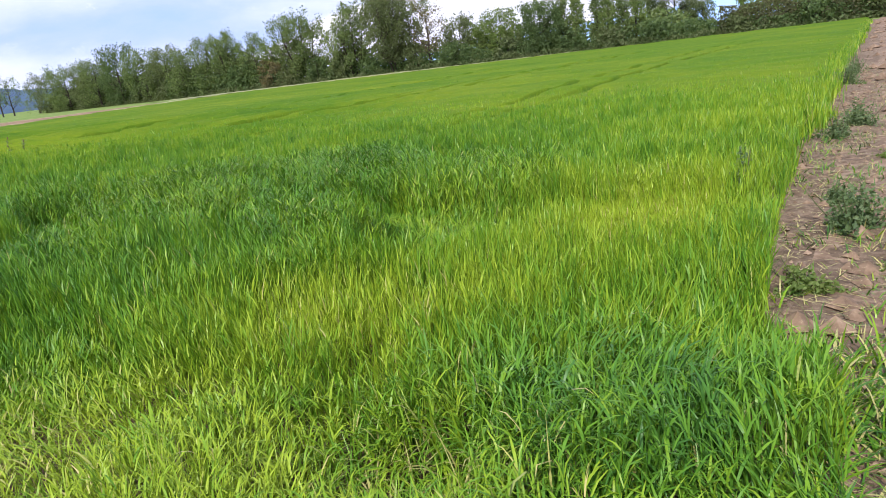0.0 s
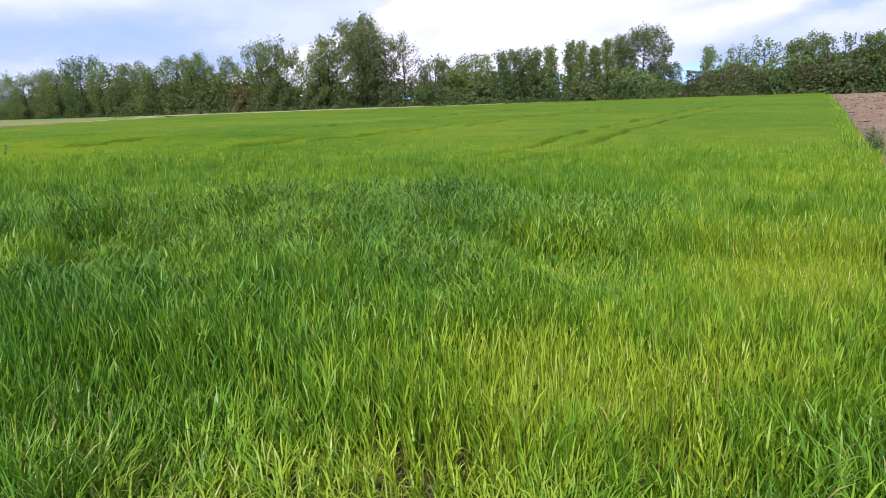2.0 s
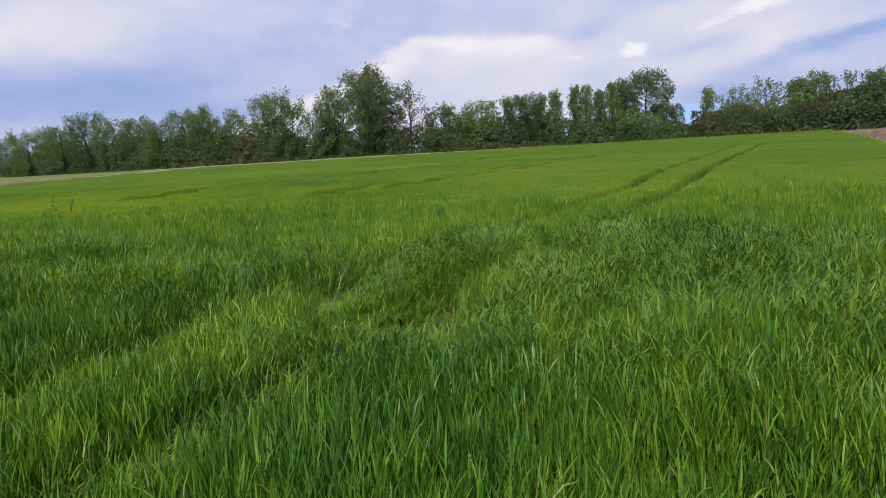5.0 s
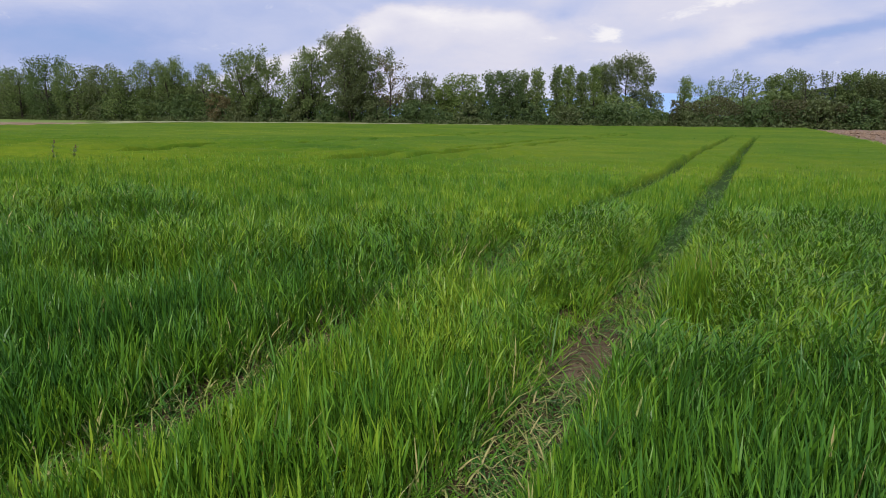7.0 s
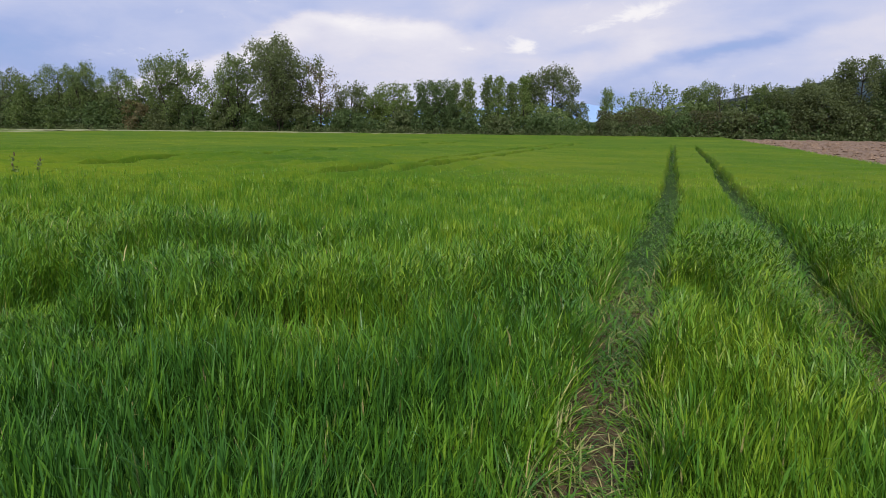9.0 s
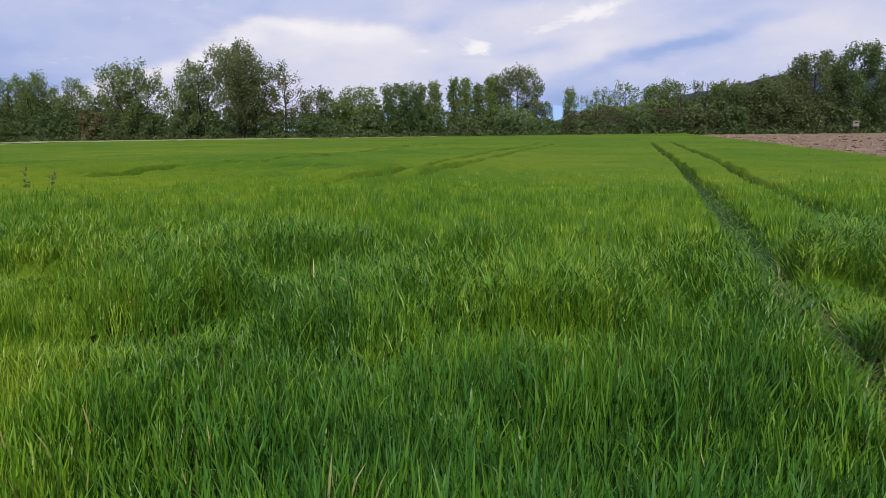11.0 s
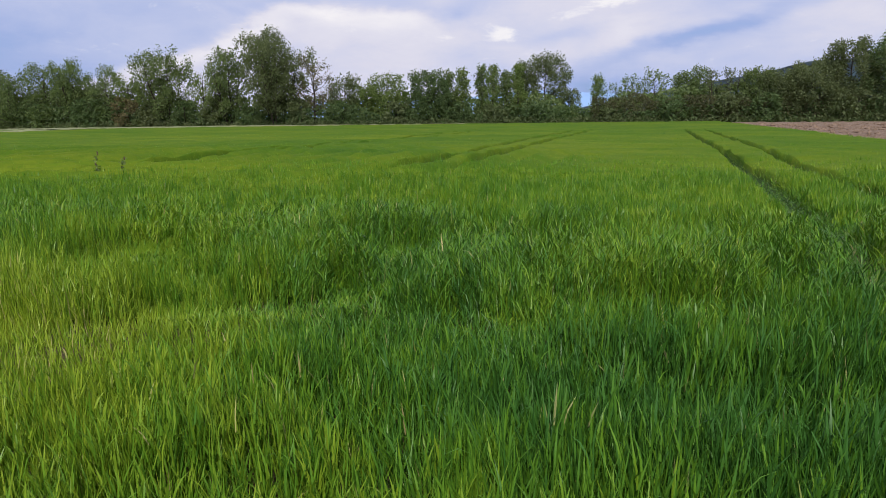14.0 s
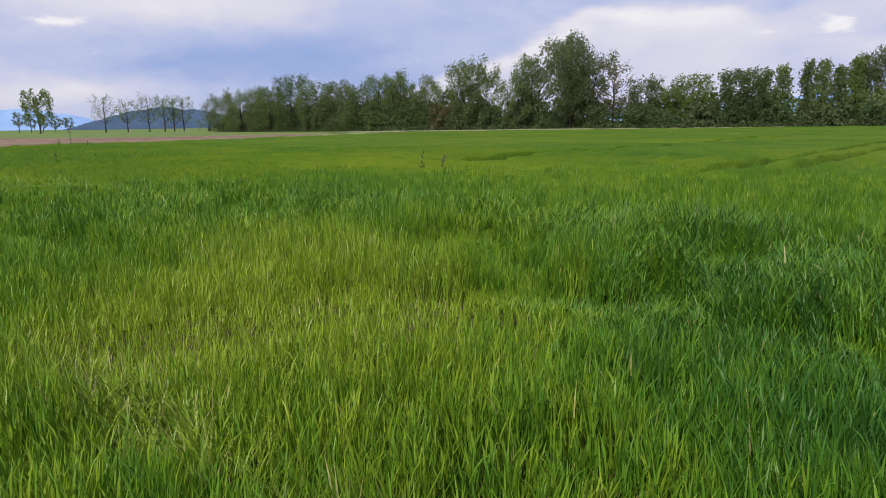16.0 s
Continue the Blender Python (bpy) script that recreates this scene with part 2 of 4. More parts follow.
def raw_mesh(name, verts, faces3=None, faces4=None, mat=None, attrs=None, smooth=True):
    """A mesh from numpy arrays of corners, triangles and quads."""
    me = bpy.data.meshes.new(name)
    f3 = np.zeros((0, 3), np.int32) if faces3 is None else np.asarray(faces3, np.int32)
    f4 = np.zeros((0, 4), np.int32) if faces4 is None else np.asarray(faces4, np.int32)
    me.vertices.add(len(verts))
    me.vertices.foreach_set("co", np.asarray(verts, np.float32).ravel())
    me.loops.add(f3.size + f4.size)
    me.loops.foreach_set("vertex_index", np.concatenate([f3.ravel(), f4.ravel()]))
    me.polygons.add(len(f3) + len(f4))
    starts = np.concatenate([np.arange(len(f3)) * 3, f3.size + np.arange(len(f4)) * 4]).astype(np.int32)
    me.polygons.foreach_set("loop_start", starts)
    me.polygons.foreach_set("use_smooth", np.full(len(f3) + len(f4), smooth))
    for key, values in (attrs or {}).items():
        me.attributes.new(key, "FLOAT", "POINT").data.foreach_set("value", np.asarray(values, np.float32))
    me.update(calc_edges=True)
    if mat:
        me.materials.append(mat)
    return me


def part(name, me, parent, label=""):
    ob = new(name, me)
    ob.parent = parent
    return tagged(ob, label) if label else ob


def grid_mesh(name, xs, ys, height, mat, attrs=None, keep=None):
    """A sheet over the lines xs and ys. height(x, y) gives z; attrs are functions of x, y; keep(x, y) tells which quads stay."""
    gx, gy = np.meshgrid(xs, ys)
    verts = np.stack([gx, gy, height(gx, gy)], -1).reshape(-1, 3)
    nx, ny = len(xs), len(ys)
    i = (np.arange(ny - 1)[:, None] * nx + np.arange(nx - 1)[None]).ravel()
    quads = np.stack([i, i + 1, i + 1 + nx, i + nx], 1)
    if keep is not None:
        mid = verts[quads].mean(1)
        quads = quads[keep(mid[:, 0], mid[:, 1])]
        used, inverse = np.unique(quads, return_inverse=True)
        verts, quads = verts[used], inverse.reshape(-1, 4)
    return raw_mesh(name, verts, None, quads, mat, {k: fn(verts[:, 0], verts[:, 1]) for k, fn in (attrs or {}).items()})


def tubes(lines, sides=5):
    """Tapered tubes along polylines: each a list of (point, radius). Returns corners and quads."""
    verts, quads = [], []
    for line in lines:
        base = len(verts)
        pts = [Vector(p) for p, r in line]
        for k, (p, r) in enumerate(line):
            d = (pts[min(k + 1, len(pts) - 1)] - pts[max(k - 1, 0)]).normalized()
            u = d.orthogonal().normalized()
            v = d.cross(u)
            verts += [tuple(Vector(p) + (u * math.cos(a) + v * math.sin(a)) * r) for a in (2 * math.pi * s / sides for s in range(sides))]
        for k in range(len(line) - 1):
            for s in range(sides):
                a, b = base + k * sides + s, base + k * sides + (s + 1) % sides
                quads.append((a, b, b + sides, a + sides))
    return np.array(verts), np.array(quads)


def leaf_cards(rng, centres, sizes, up=0.3):
    """Small bent leaf clumps, two triangles folded along the middle, at random turns."""
    n = len(centres)
    a = rng.normal(size=(n, 3))
    a[:, 2] += up
    a /= np.linalg.norm(a, axis=1)[:, None]
    b = np.cross(a, rng.normal(size=(n, 3)))
    b /= np.linalg.norm(b, axis=1)[:, None]
    c = np.cross(a, b)
    s = sizes[:, None]
    long, wide, fold = b * s * 0.6, c * s * rng.uniform(0.3, 0.5, (n, 1)), a * s * 0.16
    verts = np.stack([centres - long, centres - wide + fold, centres + long, centres + wide + fold], 1).reshape(-1, 3)
    i = np.arange(n)[:, None] * 4
    tris = np.concatenate([i + np.array([[0, 2, 1]]), i + np.array([[0, 3, 2]])])
    return verts, tris


# ---- the field: its plan ----
WALK_A, WALK_B = np.array((8.8, 1.25)), np.array((-3.75, -1.4))   # the grassy headland along which one walks
RIGHT_EDGE = 8.0
TRAMS = ((-0.9, 0.72), (-10.35, -8.85), (-20.2, -18.7))   # tractor tracks, each a pair of wheel ruts


def walk_distance(x, y):
    d = WALK_B - WALK_A
    t = np.clip(((x - WALK_A[0]) * d[0] + (y - WALK_A[1]) * d[1]) / (d @ d), 0, 1)
    return np.hypot(x - WALK_A[0] - t * d[0], y - WALK_A[1] - t * d[1])


def headland(x):
    """How far out the crop begins, along the walk."""
    return WALK_A[1] + (x - WALK_A[0]) * (WALK_B[1] - WALK_A[1]) / (WALK_B[0] - WALK_A[0])


def rut_line(k, side, y):
    """Where a rut runs at y, and how steeply it swings aside there."""
    if k == 0:
        near = (-1.12, -1.12, -1.05, -0.93, -0.82, -0.78, -0.74, -0.6) if side == 0 else (0.66, 0.66, 0.69, 0.72, 0.75, 0.79, 1.0, 1.25)
        return np.interp(y, (0, 6, 9, 12, 16, 30, 60, 126), near) + 0.07 * (value_noise(0 * y, y, 0.12, 5 + side) - 0.5), 0 * y
    turn = np.clip((16.6 if side == 0 else 14.4) + 0.7 * (k - 1) - y, 0, None)       # the outer tracks swing round on the headland
    return TRAMS[k][side] + 0.16 * np.sin(y * 0.11 + k) - 0.12 * turn ** 2, 0.24 * turn


def rut(x, y):
    """1 in a wheel rut, 0 outside."""
    best = np.zeros(np.shape(x))
    for k in range(3):
        for side in (0, 1):
            c, slope = rut_line(k, side, y)
            d = np.abs(x - c) / np.sqrt(1 + slope ** 2)
            wide = 0.16 + 0.04 * ease(y, 4, 7) - 0.055 * ease(y, 14, 24) + 0.09 * value_noise(x, y, 0.7, 11) + 0.08 * (value_noise(x, y, 2.7, 13) - 0.4) + (0.06 * spot(0, y, 0, 7, 1, 4) + 0.07 * spot(0, y, 0, 13, 1, 5) if k == 0 else 0.06)
            fade = 1.0 - 0.35 * ease(y, 20, 34) * value_noise(x, y, 0.3, 15) if k == 0 else ease(y, 8.6, 11.0) * 1.0
            best = np.maximum(best, (1 - ease(d, wide * 0.55, wide * 1.2)) * fade * (1 - ease(y, 48, 70)))
    return best


def shoulder(x, y):
    """The crop's rounded edge beside the nearest tracks, 1 at a rut."""
    d = np.minimum(np.abs(x - rut_line(0, 0, y)[0]), np.abs(x - rut_line(0, 1, y)[0]))
    return np.exp(-(d / 0.42) ** 2) * (1 - ease(y, 18, 30))


def swaths(x, y):
    """The crop's shallow rows where the drill swung round on the headland, -1 to 1."""
    u = x + 0.12 * np.clip(17.5 - y, 0, None) ** 2 + 0.5 * (value_noise(x, y, 0.2, 14) - 0.5)
    return np.sin(u * 5.2) * ease(-x, 4.5, 7.5) * ease(y - headland(x), 8.5, 11) * (1 - ease(y, 19, 30))


def far_edge(x):
    return np.interp(x, (-110, -88, -50, -20, 8, 60), (70, 84, 105, 118, 126, 130))


def left_edge(y):
    return np.interp(y, (-30, 13, 60, 92), (-52, -64, -80, -92))


def stubble_edge(y):
    return np.interp(y, (-30, 0, 36, 50, 74, 100, 120), (-215, -205, -168, -128, -116, -108, -106))


def in_field(x, y):
    return (x < RIGHT_EDGE + 0.45 * ease(7.6 - y, 0, 2.5) + 0.45 * ease(5.3 - y, 0, 1.2) + 0.35 * (value_noise(x * 0, y, 0.5, 3) - 0.5)) & (y < far_edge(x)) & (x > left_edge(y))


def band(x, y):
    """The lush, lodged strip of the headland."""
    start = 3.2 + 1.0 * ease(-x, -1.5, 1.5)
    return ease(y - headland(x), start, start + 2.0) * (1 - ease(y - headland(x) + 1.5 * (value_noise(x, y, 0.3, 21) - 0.5), 8.5, 11.0)) * (1 - ease(x + 2.4 * (value_noise(x, y, 0.45, 22) - 0.5), 3.4, 6.6))


def vigour(x, y):
    """0: thin and yellow, 1: lush and blue-green."""
    v = 0.54 - 0.06 * band(x, y) * ease(3.5 - x, 0, 2) - 0.06 * ease(y - headland(x), 4, 7) + 0.30 * (fbm(x, y, 0.55, 1) - 0.5) + 0.35 * (fbm(x, y, 0.11, 2) - 0.5)
    for amount, cx, cy, rx, ry in ((-0.3, 5.2, 3.1, 0.8, 0.5), (-0.34, 5.9, 4.1, 0.9, 0.5), (-0.4, 5.2, 2.35, 1.0, 0.4), (-0.08, 6.7, 3.0, 0.9, 0.5), (-0.32, 7.0, 7.6, 1.0, 2.2), (-0.1, 7.0, 16, 1.4, 8), (-0.5, -8.7, 1.4, 2.9, 2.2), (0.12, -6.2, 5.2, 3.0, 2.2),
                                   (-0.04, -0.4, 3.2, 0.6, 1.3), (-0.12, -0.9, 1.3, 0.6, 0.8), (0.10, 1.9, 6.2, 1.6, 2.2), (0.07, 4.4, 5.6, 1.6, 1.2), (-0.08, 2.4, 4.8, 1.4, 1.0),
                                   (0.2, -2.4, 1.4, 1.6, 1.5), (0.10, 2.0, 3.0, 1.2, 1.2), (0.3, -1.9, 4.4, 0.8, 2.0), (0.07, 3.6, 3.7, 1.5, 1.2), (0.12, 0.6, 3.6, 1.5, 1.8), (0.06, -1.0, 6.5, 3.0, 3.0), (0.12, 3.0, 12, 4, 6), (0.12, 3.2, 2.6, 1.4, 0.9), (0.3, -3.7, 2.2, 1.0, 1.0), (0.05, 6.9, 4.2, 0.9, 0.5), (-0.2, 6.9, 2.6, 1.5, 0.6), (0.32, 8.2, 3.6, 0.8, 0.7), (0.35, -5.1, 2.9, 1.2, 1.6), (0.2, -5.2, 6.2, 1.8, 1.8), (0.14, 2.0, 4.0, 0.9, 2.0), (0.16, -3.4, 1.9, 2.4, 1.6), (-0.25, 6.3, 4.6, 1.2, 0.8)):
        v = v + amount * spot(x, y, cx, cy, rx, ry)
    return np.clip(v - 0.06 * ease(y, 9.5, 13), 0.04, 1)


def bare(x, y):
    """1 where the soil shows."""
    b = np.zeros(np.shape(x))
    for amount, cx, cy, rx, ry in ((0.7, -1.12, 3.2, 0.3, 0.75), (0.6, 0.65, 4.2, 0.22, 1.2), (0.7, 4.7, 2.45, 0.8, 0.3), (0.6, 7.3, 3.0, 0.4, 0.25), (0.5, -7.4, -0.15, 1.6, 0.18)):
        b = b + amount * spot(x, y, cx, cy, rx, ry)
    return np.clip(b * (0.4 + 1.2 * value_noise(x, y, 2.2, 31)), 0, 1)


def crop_height(x, y, fine=1.0):
    v = vigour(x, y)
    lumps = ((ease(value_noise(x * 0.75, y, 1.1, 41) + 0.25 * (value_noise(x, y, 3.1, 48) - 0.5), 0.36, 0.54) - 0.62) * 0.74 + fine * (value_noise(x, y, 2.6, 42) - 0.5) * 0.22 + fine * (value_noise(x, y, 5.5, 44) - 0.5) * 0.14) * (0.1 + 0.25 * (1 - ease(y - headland(x), 7, 10)) + 0.65 * band(x, y)) + (fbm(x, y, 0.35, 43) - 0.5) * 0.12 + 0.17 * swaths(x, y)
    h = 0.33 + 0.14 * v + lumps
    return np.clip(h * (1 - 0.72 * rut(x, y)) * (1 - 0.3 * shoulder(x, y)) * (1 - 0.6 * bare(x, y)), 0.06, 0.7)


# ---- ground ----
def lines(*pieces):
    """Grid lines: pieces of (start, end, count)."""
    return np.unique(np.concatenate([np.linspace(a, b, n) for a, b, n in pieces]))


def ground_height(x, y):
    near = 1 - ease(np.hypot(x, y), 30, 60)
    return near * (0.03 * (fbm(x, y, 1.3, 51) - 0.5) + 0.015 * (value_noise(x, y, 5, 52) - 0.5)) - 0.05 * near * rut(x, y) - 0.02


ground = tagged(new("ground", grid_mesh("ground", lines((-4000, -60, 12), (-60, -12, 40), (-12, 10, 150), (10, 4000, 14)),
                                        lines((-600, -4, 8), (-4, 14, 130), (14, 120, 40), (120, 4000, 14)), ground_height, M_SOIL)),
                "bare brown field soil with straw scraps under the crop", "ground", kind="structure")

meadow = tagged(new("meadow", grid_mesh("meadow", lines((-2500, -220, 24), (-220, -100, 60), (-100, -50, 14), (-50, 2500, 30)), lines((-200, 0, 8), (0, 120, 48), (120, 150, 8), (150, 3000, 16)),
                                        lambda x, y: 0.03 + 0 * x, M_MEADOW, keep=lambda x, y: (y > far_edge(np.clip(x, -110, 60)) - 1.5) | (x < stubble_edge(y) + 1.0))),
                "short green meadow beyond the fields", "meadow", kind="structure")
stubble = tagged(new("stubble_field", grid_mesh("stubble_field", lines((-205, -100, 90), (-100, -50, 70)), lines((-30, 118, 130)),
                                                lambda x, y: 0.05 + 0.12 * (fbm(x, y, 0.8, 61) - 0.3), M_STUBBLE,
                                                keep=lambda x, y: (x < left_edge(np.clip(y, -30, 92)) + 0.6) & (x > stubble_edge(y)) & (y < 112))),
                 "brown stubble field with pale straw beside the crop", "field", kind="structure")
margin = tagged(new("grass_margin", grid_mesh("grass_margin", lines((-112, 0, 150)), lines((80, 134, 60)),
                                              lambda x, y: 0.22 + 0.25 * fbm(x, y, 0.7, 63), M_PALE, keep=lambda x, y: (y > far_edge(x) - 0.6) & (y < far_edge(x) + 22.0 * ease(-x, 10, 70) + 0.8) & (y < 112 + 0.1 * (x + 70)))),
                "pale dry grass margin at the foot of the trees", "grass margin", kind="structure")


tagged(new("grass_margin", grid_mesh("grass_margin", lines((-122, -70, 90)), lines((30, 112, 90)),
                                                  lambda x, y: 0.14 + 0.25 * fbm(x, y, 0.7, 65), M_PALE, keep=lambda x, y: (y > 56) & (y < far_edge(x) + 8) & (x < left_edge(np.clip(y, -30, 92)) + 0.3) & (x > left_edge(np.clip(y, -30, 92)) - 1.0 - 0.24 * (y - 32)))),
                    "pale dry grass strip between crop and stubble", "grass margin", kind="structure")


def plough_height(x, y):
    clod = fbm(x, y, 1.6, 71, 4) - 0.45
    edge = ease(x, 8.8, 9.6)
    return 0.015 + edge * (0.05 + 0.30 * clod + 0.05 * np.sin(x * 2.1 + 2 * value_noise(x, y, 0.3, 73)))


plough = tagged(new("ploughed_field", grid_mesh("ploughed_field", lines((8.5, 13, 40), (13, 30, 40), (30, 110, 36)), lines((-60, 2, 10), (2, 24, 150), (24, 128, 140)), plough_height, M_PLOUGH)),
                "dry ploughed field with pale brown clods", "ploughed field", kind="structure")
verge = tagged(new("field_verge", grid_mesh("field_verge", lines((7.6, 9.4, 34)), lines((-60, 3, 14), (3, 20, 260), (20, 40, 70), (40, 126, 60)),
                                            lambda x, y: 0.012 + 0.05 * (fbm(x, y, 2.2, 75) - 0.4) + 0.05 * (value_noise(x, y, 9, 76) - 0.4), M_VERGE)),
               "bare earth strip with straw between crop and plough", "verge", kind="structure")

# ---- the crop ----
rng = np.random.RandomState(11)


def blades(x, y, width, length, lean, bend, z0, segs, rng, aim=None):
    """Arched leaf blades. Returns corners, triangles, quads and the number of corners a blade."""
    n = len(x)
    turn = rng.uniform(0, 2 * np.pi, n) if aim is None else aim
    dx, dy = np.cos(turn), np.sin(turn)
    face = turn + np.pi / 2 + rng.normal(0, 0.5, n)
    wx_, wy_ = np.cos(face), np.sin(face)
    rows, px, pz = [], np.zeros(n), np.zeros(n)
    cx, cy, cz = x.copy(), y.copy(), z0.copy()
    profile = {4: (0.55, 1.0, 0.95, 0.62), 3: (0.65, 1.0, 0.7), 2: (0.8, 0.9), 1: (1.0,)}[segs]
    for k in range(segs):
        half = width * profile[k] * 0.5
        rows.append(np.stack([cx - wx_ * half, cy - wy_ * half, cz], 1))
        rows.append(np.stack([cx + wx_ * half, cy + wy_ * half, cz], 1))
        s = (k + 0.5) / segs
        a = lean + bend * s ** 1.6
        step = length / segs
        cx, cy, cz = cx + dx * np.sin(a) * step, cy + dy * np.sin(a) * step, cz + np.cos(a) * step
    rows.append(np.stack([cx, cy, cz], 1))
    m = 2 * segs + 1
    verts = np.stack(rows, 1).reshape(-1, 3)
    base = (np.arange(n) * m)[:, None]
    tris = base + np.array([[m - 3, m - 2, m - 1]])
    quads = np.concatenate([base + np.array([[2 * k, 2 * k + 1, 2 * k + 3, 2 * k + 2]]) for k in range(segs - 1)]) if segs > 1 else np.zeros((0, 4), int)
    return verts, tris, quads, m


def scatter(near, far, density, rng):
    """Places in the crop between two distances from the walk, by the fan that the headland overlooks."""
    x0, x1, y0, y1 = -4.4 - far, 9.8, -3.0, far + 2
    n = int((x1 - x0) * (y1 - y0) * density)
    x, y = rng.uniform(x0, x1, n), rng.uniform(y0, y1, n)
    d = walk_distance(x, y)
    ok = (d >= near) & (d < far) & in_field(x, y) & (y > headland(x) + 0.9 - 1.3 * ease(-x, 4, 6)) & (x > -5.0 - 6.5 * np.maximum(y + 1.35, 0))
    return x[ok], y[ok]


crop_sets = []
for near, far, density, segs, wide, tuft in ((1.5, 4.6, 3700, 3, 0.0090, 0.10), (4.6, 9, 2600, 2, 0.0098, 0.12), (9, 17, 1400, 2, 0.0130, 0.16), (17, 34, 260, 1, 0.024, 0.4), (34, 60, 50, 1, 0.05, 0.6)):
    x, y = scatter(near, far, density, rng)
    # plants stand in small tufts
    cell_x, cell_y = np.round((0.8 * x + 0.6 * y) / tuft), np.round((0.8 * y - 0.6 * x) / tuft)
    mark = np.sin(cell_x * 127.1 + cell_y * 311.7) * 43758.5453
    mark = mark - np.floor(mark)                                      # one number for each tuft
    mid_x, mid_y = (cell_x + 0.9 * (mark - 0.5)) * tuft, (cell_y + 0.9 * (np.modf(mark * 13.7)[0] - 0.5)) * tuft
    pull = 0.3 if near < 9 else 0.1
    x, y = x + pull * (0.8 * mid_x - 0.6 * mid_y - x), y + pull * (0.6 * mid_x + 0.8 * mid_y - y)
    r, b, v = rut(x, y), bare(x, y), vigour(x, y)
    thin = np.clip(1.25 - (0.62 if near < 4 else 0.85 if near < 9 else 0.98 if near < 17 else 1.0) * r - 0.75 * b - 0.35 * (v < 0.2), 0.02, 1) * (0.78 + 0.22 * ease(v, 0.05, 0.4))
    ok = rng.rand(len(x)) < thin
    x, y, r, b, v, mark = x[ok], y[ok], r[ok], b[ok], v[ok], mark[ok]
    n = len(x)
    h = crop_height(x, y) * (0.84 + 0.30 * mark)
    lodged = np.clip(band(x, y) * ease(v + 0.7 * (value_noise(x, y, 1.25, 47) - 0.5), 0.2, 0.5) + 0.6 * spot(x, y, 6.6, 2.7, 2.4, 0.9) + 0.6 * spot(x, y, 8.1, 3.6, 0.9, 0.9), 0, 1)
    lodged = lodged * (0.5 + 0.5 * ease(x, -2.5, 0.5)) * (1 - ease(r, 0.0, 0.5))
    trodden = np.clip(r + b, 0, 1)
    high = rng.rand(n) < 0.5 + 0.4 * lodged                          # leaves that spring from high on a stem
    z0 = np.where(high, h * rng.uniform(0.3, 0.78, n) * (1 + 0.2 * lodged), 0.0) * (1 - trodden) + ground_height(x, y)
    length = np.where(high, rng.uniform(0.10, 0.21, n) * (0.75 + 0.45 * v) * (1 - 0.2 * lodged), h * rng.uniform(0.62, 1.06, n)) * (1 + 0.5 * trodden)
    lean = np.abs(rng.normal(0, 0.09, n)) + 0.03 + high * rng.rand(n) * (0.28 + 0.6 * lodged) + 1.1 * trodden * rng.uniform(0.3, 1, n)
    bend = rng.gamma(1.4, 0.24, n) + high * lodged * rng.uniform(0.5, 1.9, n) + 0.5 * lodged * rng.rand(n) + 0.6 * trodden
    low = (rng.rand(n) < 0.14) & (near < 4)                          # small leaves close to the soil
    z0, length, lean = np.where(low, 0.01, z0), np.where(low, rng.uniform(0.08, 0.2, n), length), np.where(low, rng.uniform(0.5, 1.2, n), lean)
    swirl = 4 * np.pi * value_noise(x, y, 0.9, 45) + rng.normal(0, 0.7, n)
    pick = rng.rand(n)
    aim = np.where(pick < 0.15 + 0.45 * lodged, swirl, np.where(pick < 0.35 + 0.45 * lodged, mark * 6.3 + rng.normal(0, 0.7, n), rng.uniform(0, 2 * np.pi, n)))
    width = wide * rng.uniform(0.65, 1.35, n) * (0.85 + 0.35 * v)
    if near > 8:
        z0, length = np.where(high, z0, 0.4 * h), np.where(high, length, length * 0.6)
    dry = np.where(rng.rand(n) < 0.008 + (0.32 if near < 4 else 0.15 if near < 9 else 0.0) * trodden + 0.05 * (v < 0.2), rng.uniform(0.3, 0.9, n), 0.0)
    tone = np.clip(0.55 * rng.rand(n) + 0.4 * (mark - 0.5) + 0.5 * (value_noise(x, y, 6.0, 46) - 0.5) + 0.2, 0, 1)
    curly = lean + bend > (1.15 if near < 4 else 0.75)                                        # strongly arched leaves are built in more steps
    for pick_, steps in ((curly, segs), (~curly, max(segs - 1, 1))):
        verts, tris, quads, m = blades(*(q[pick_] for q in (x, y, width, length, lean, bend, z0)), steps, rng, aim[pick_])
        # leaves in the ruts get a darker colour in place of shade
        crop_sets.append((verts, tris, quads, np.repeat(np.clip(v + 0.22 * r, 0, 1)[pick_], m), np.repeat(tone[pick_], m), np.repeat(dry[pick_], m)))

count, pieces = 0, [[], [], [], [], [], []]
for verts, tris, quads, v, tone, dry in crop_sets:
    for store, item in zip(pieces, (verts, tris + count, quads + count, v, tone, dry)):
        store.append(item)
    count += len(verts)
V, T3, T4, AV, AT, AD = (np.concatenate(p) for p in pieces)
crop = tagged(new("cereal_crop", raw_mesh("cereal_crop", V, T3, T4, M_CROP, {"vigour": AV, "tone": AT, "dry": AD})),
              "young green cereal crop with arching leaves, yellow in thin spots", "crop", kind="stuff")


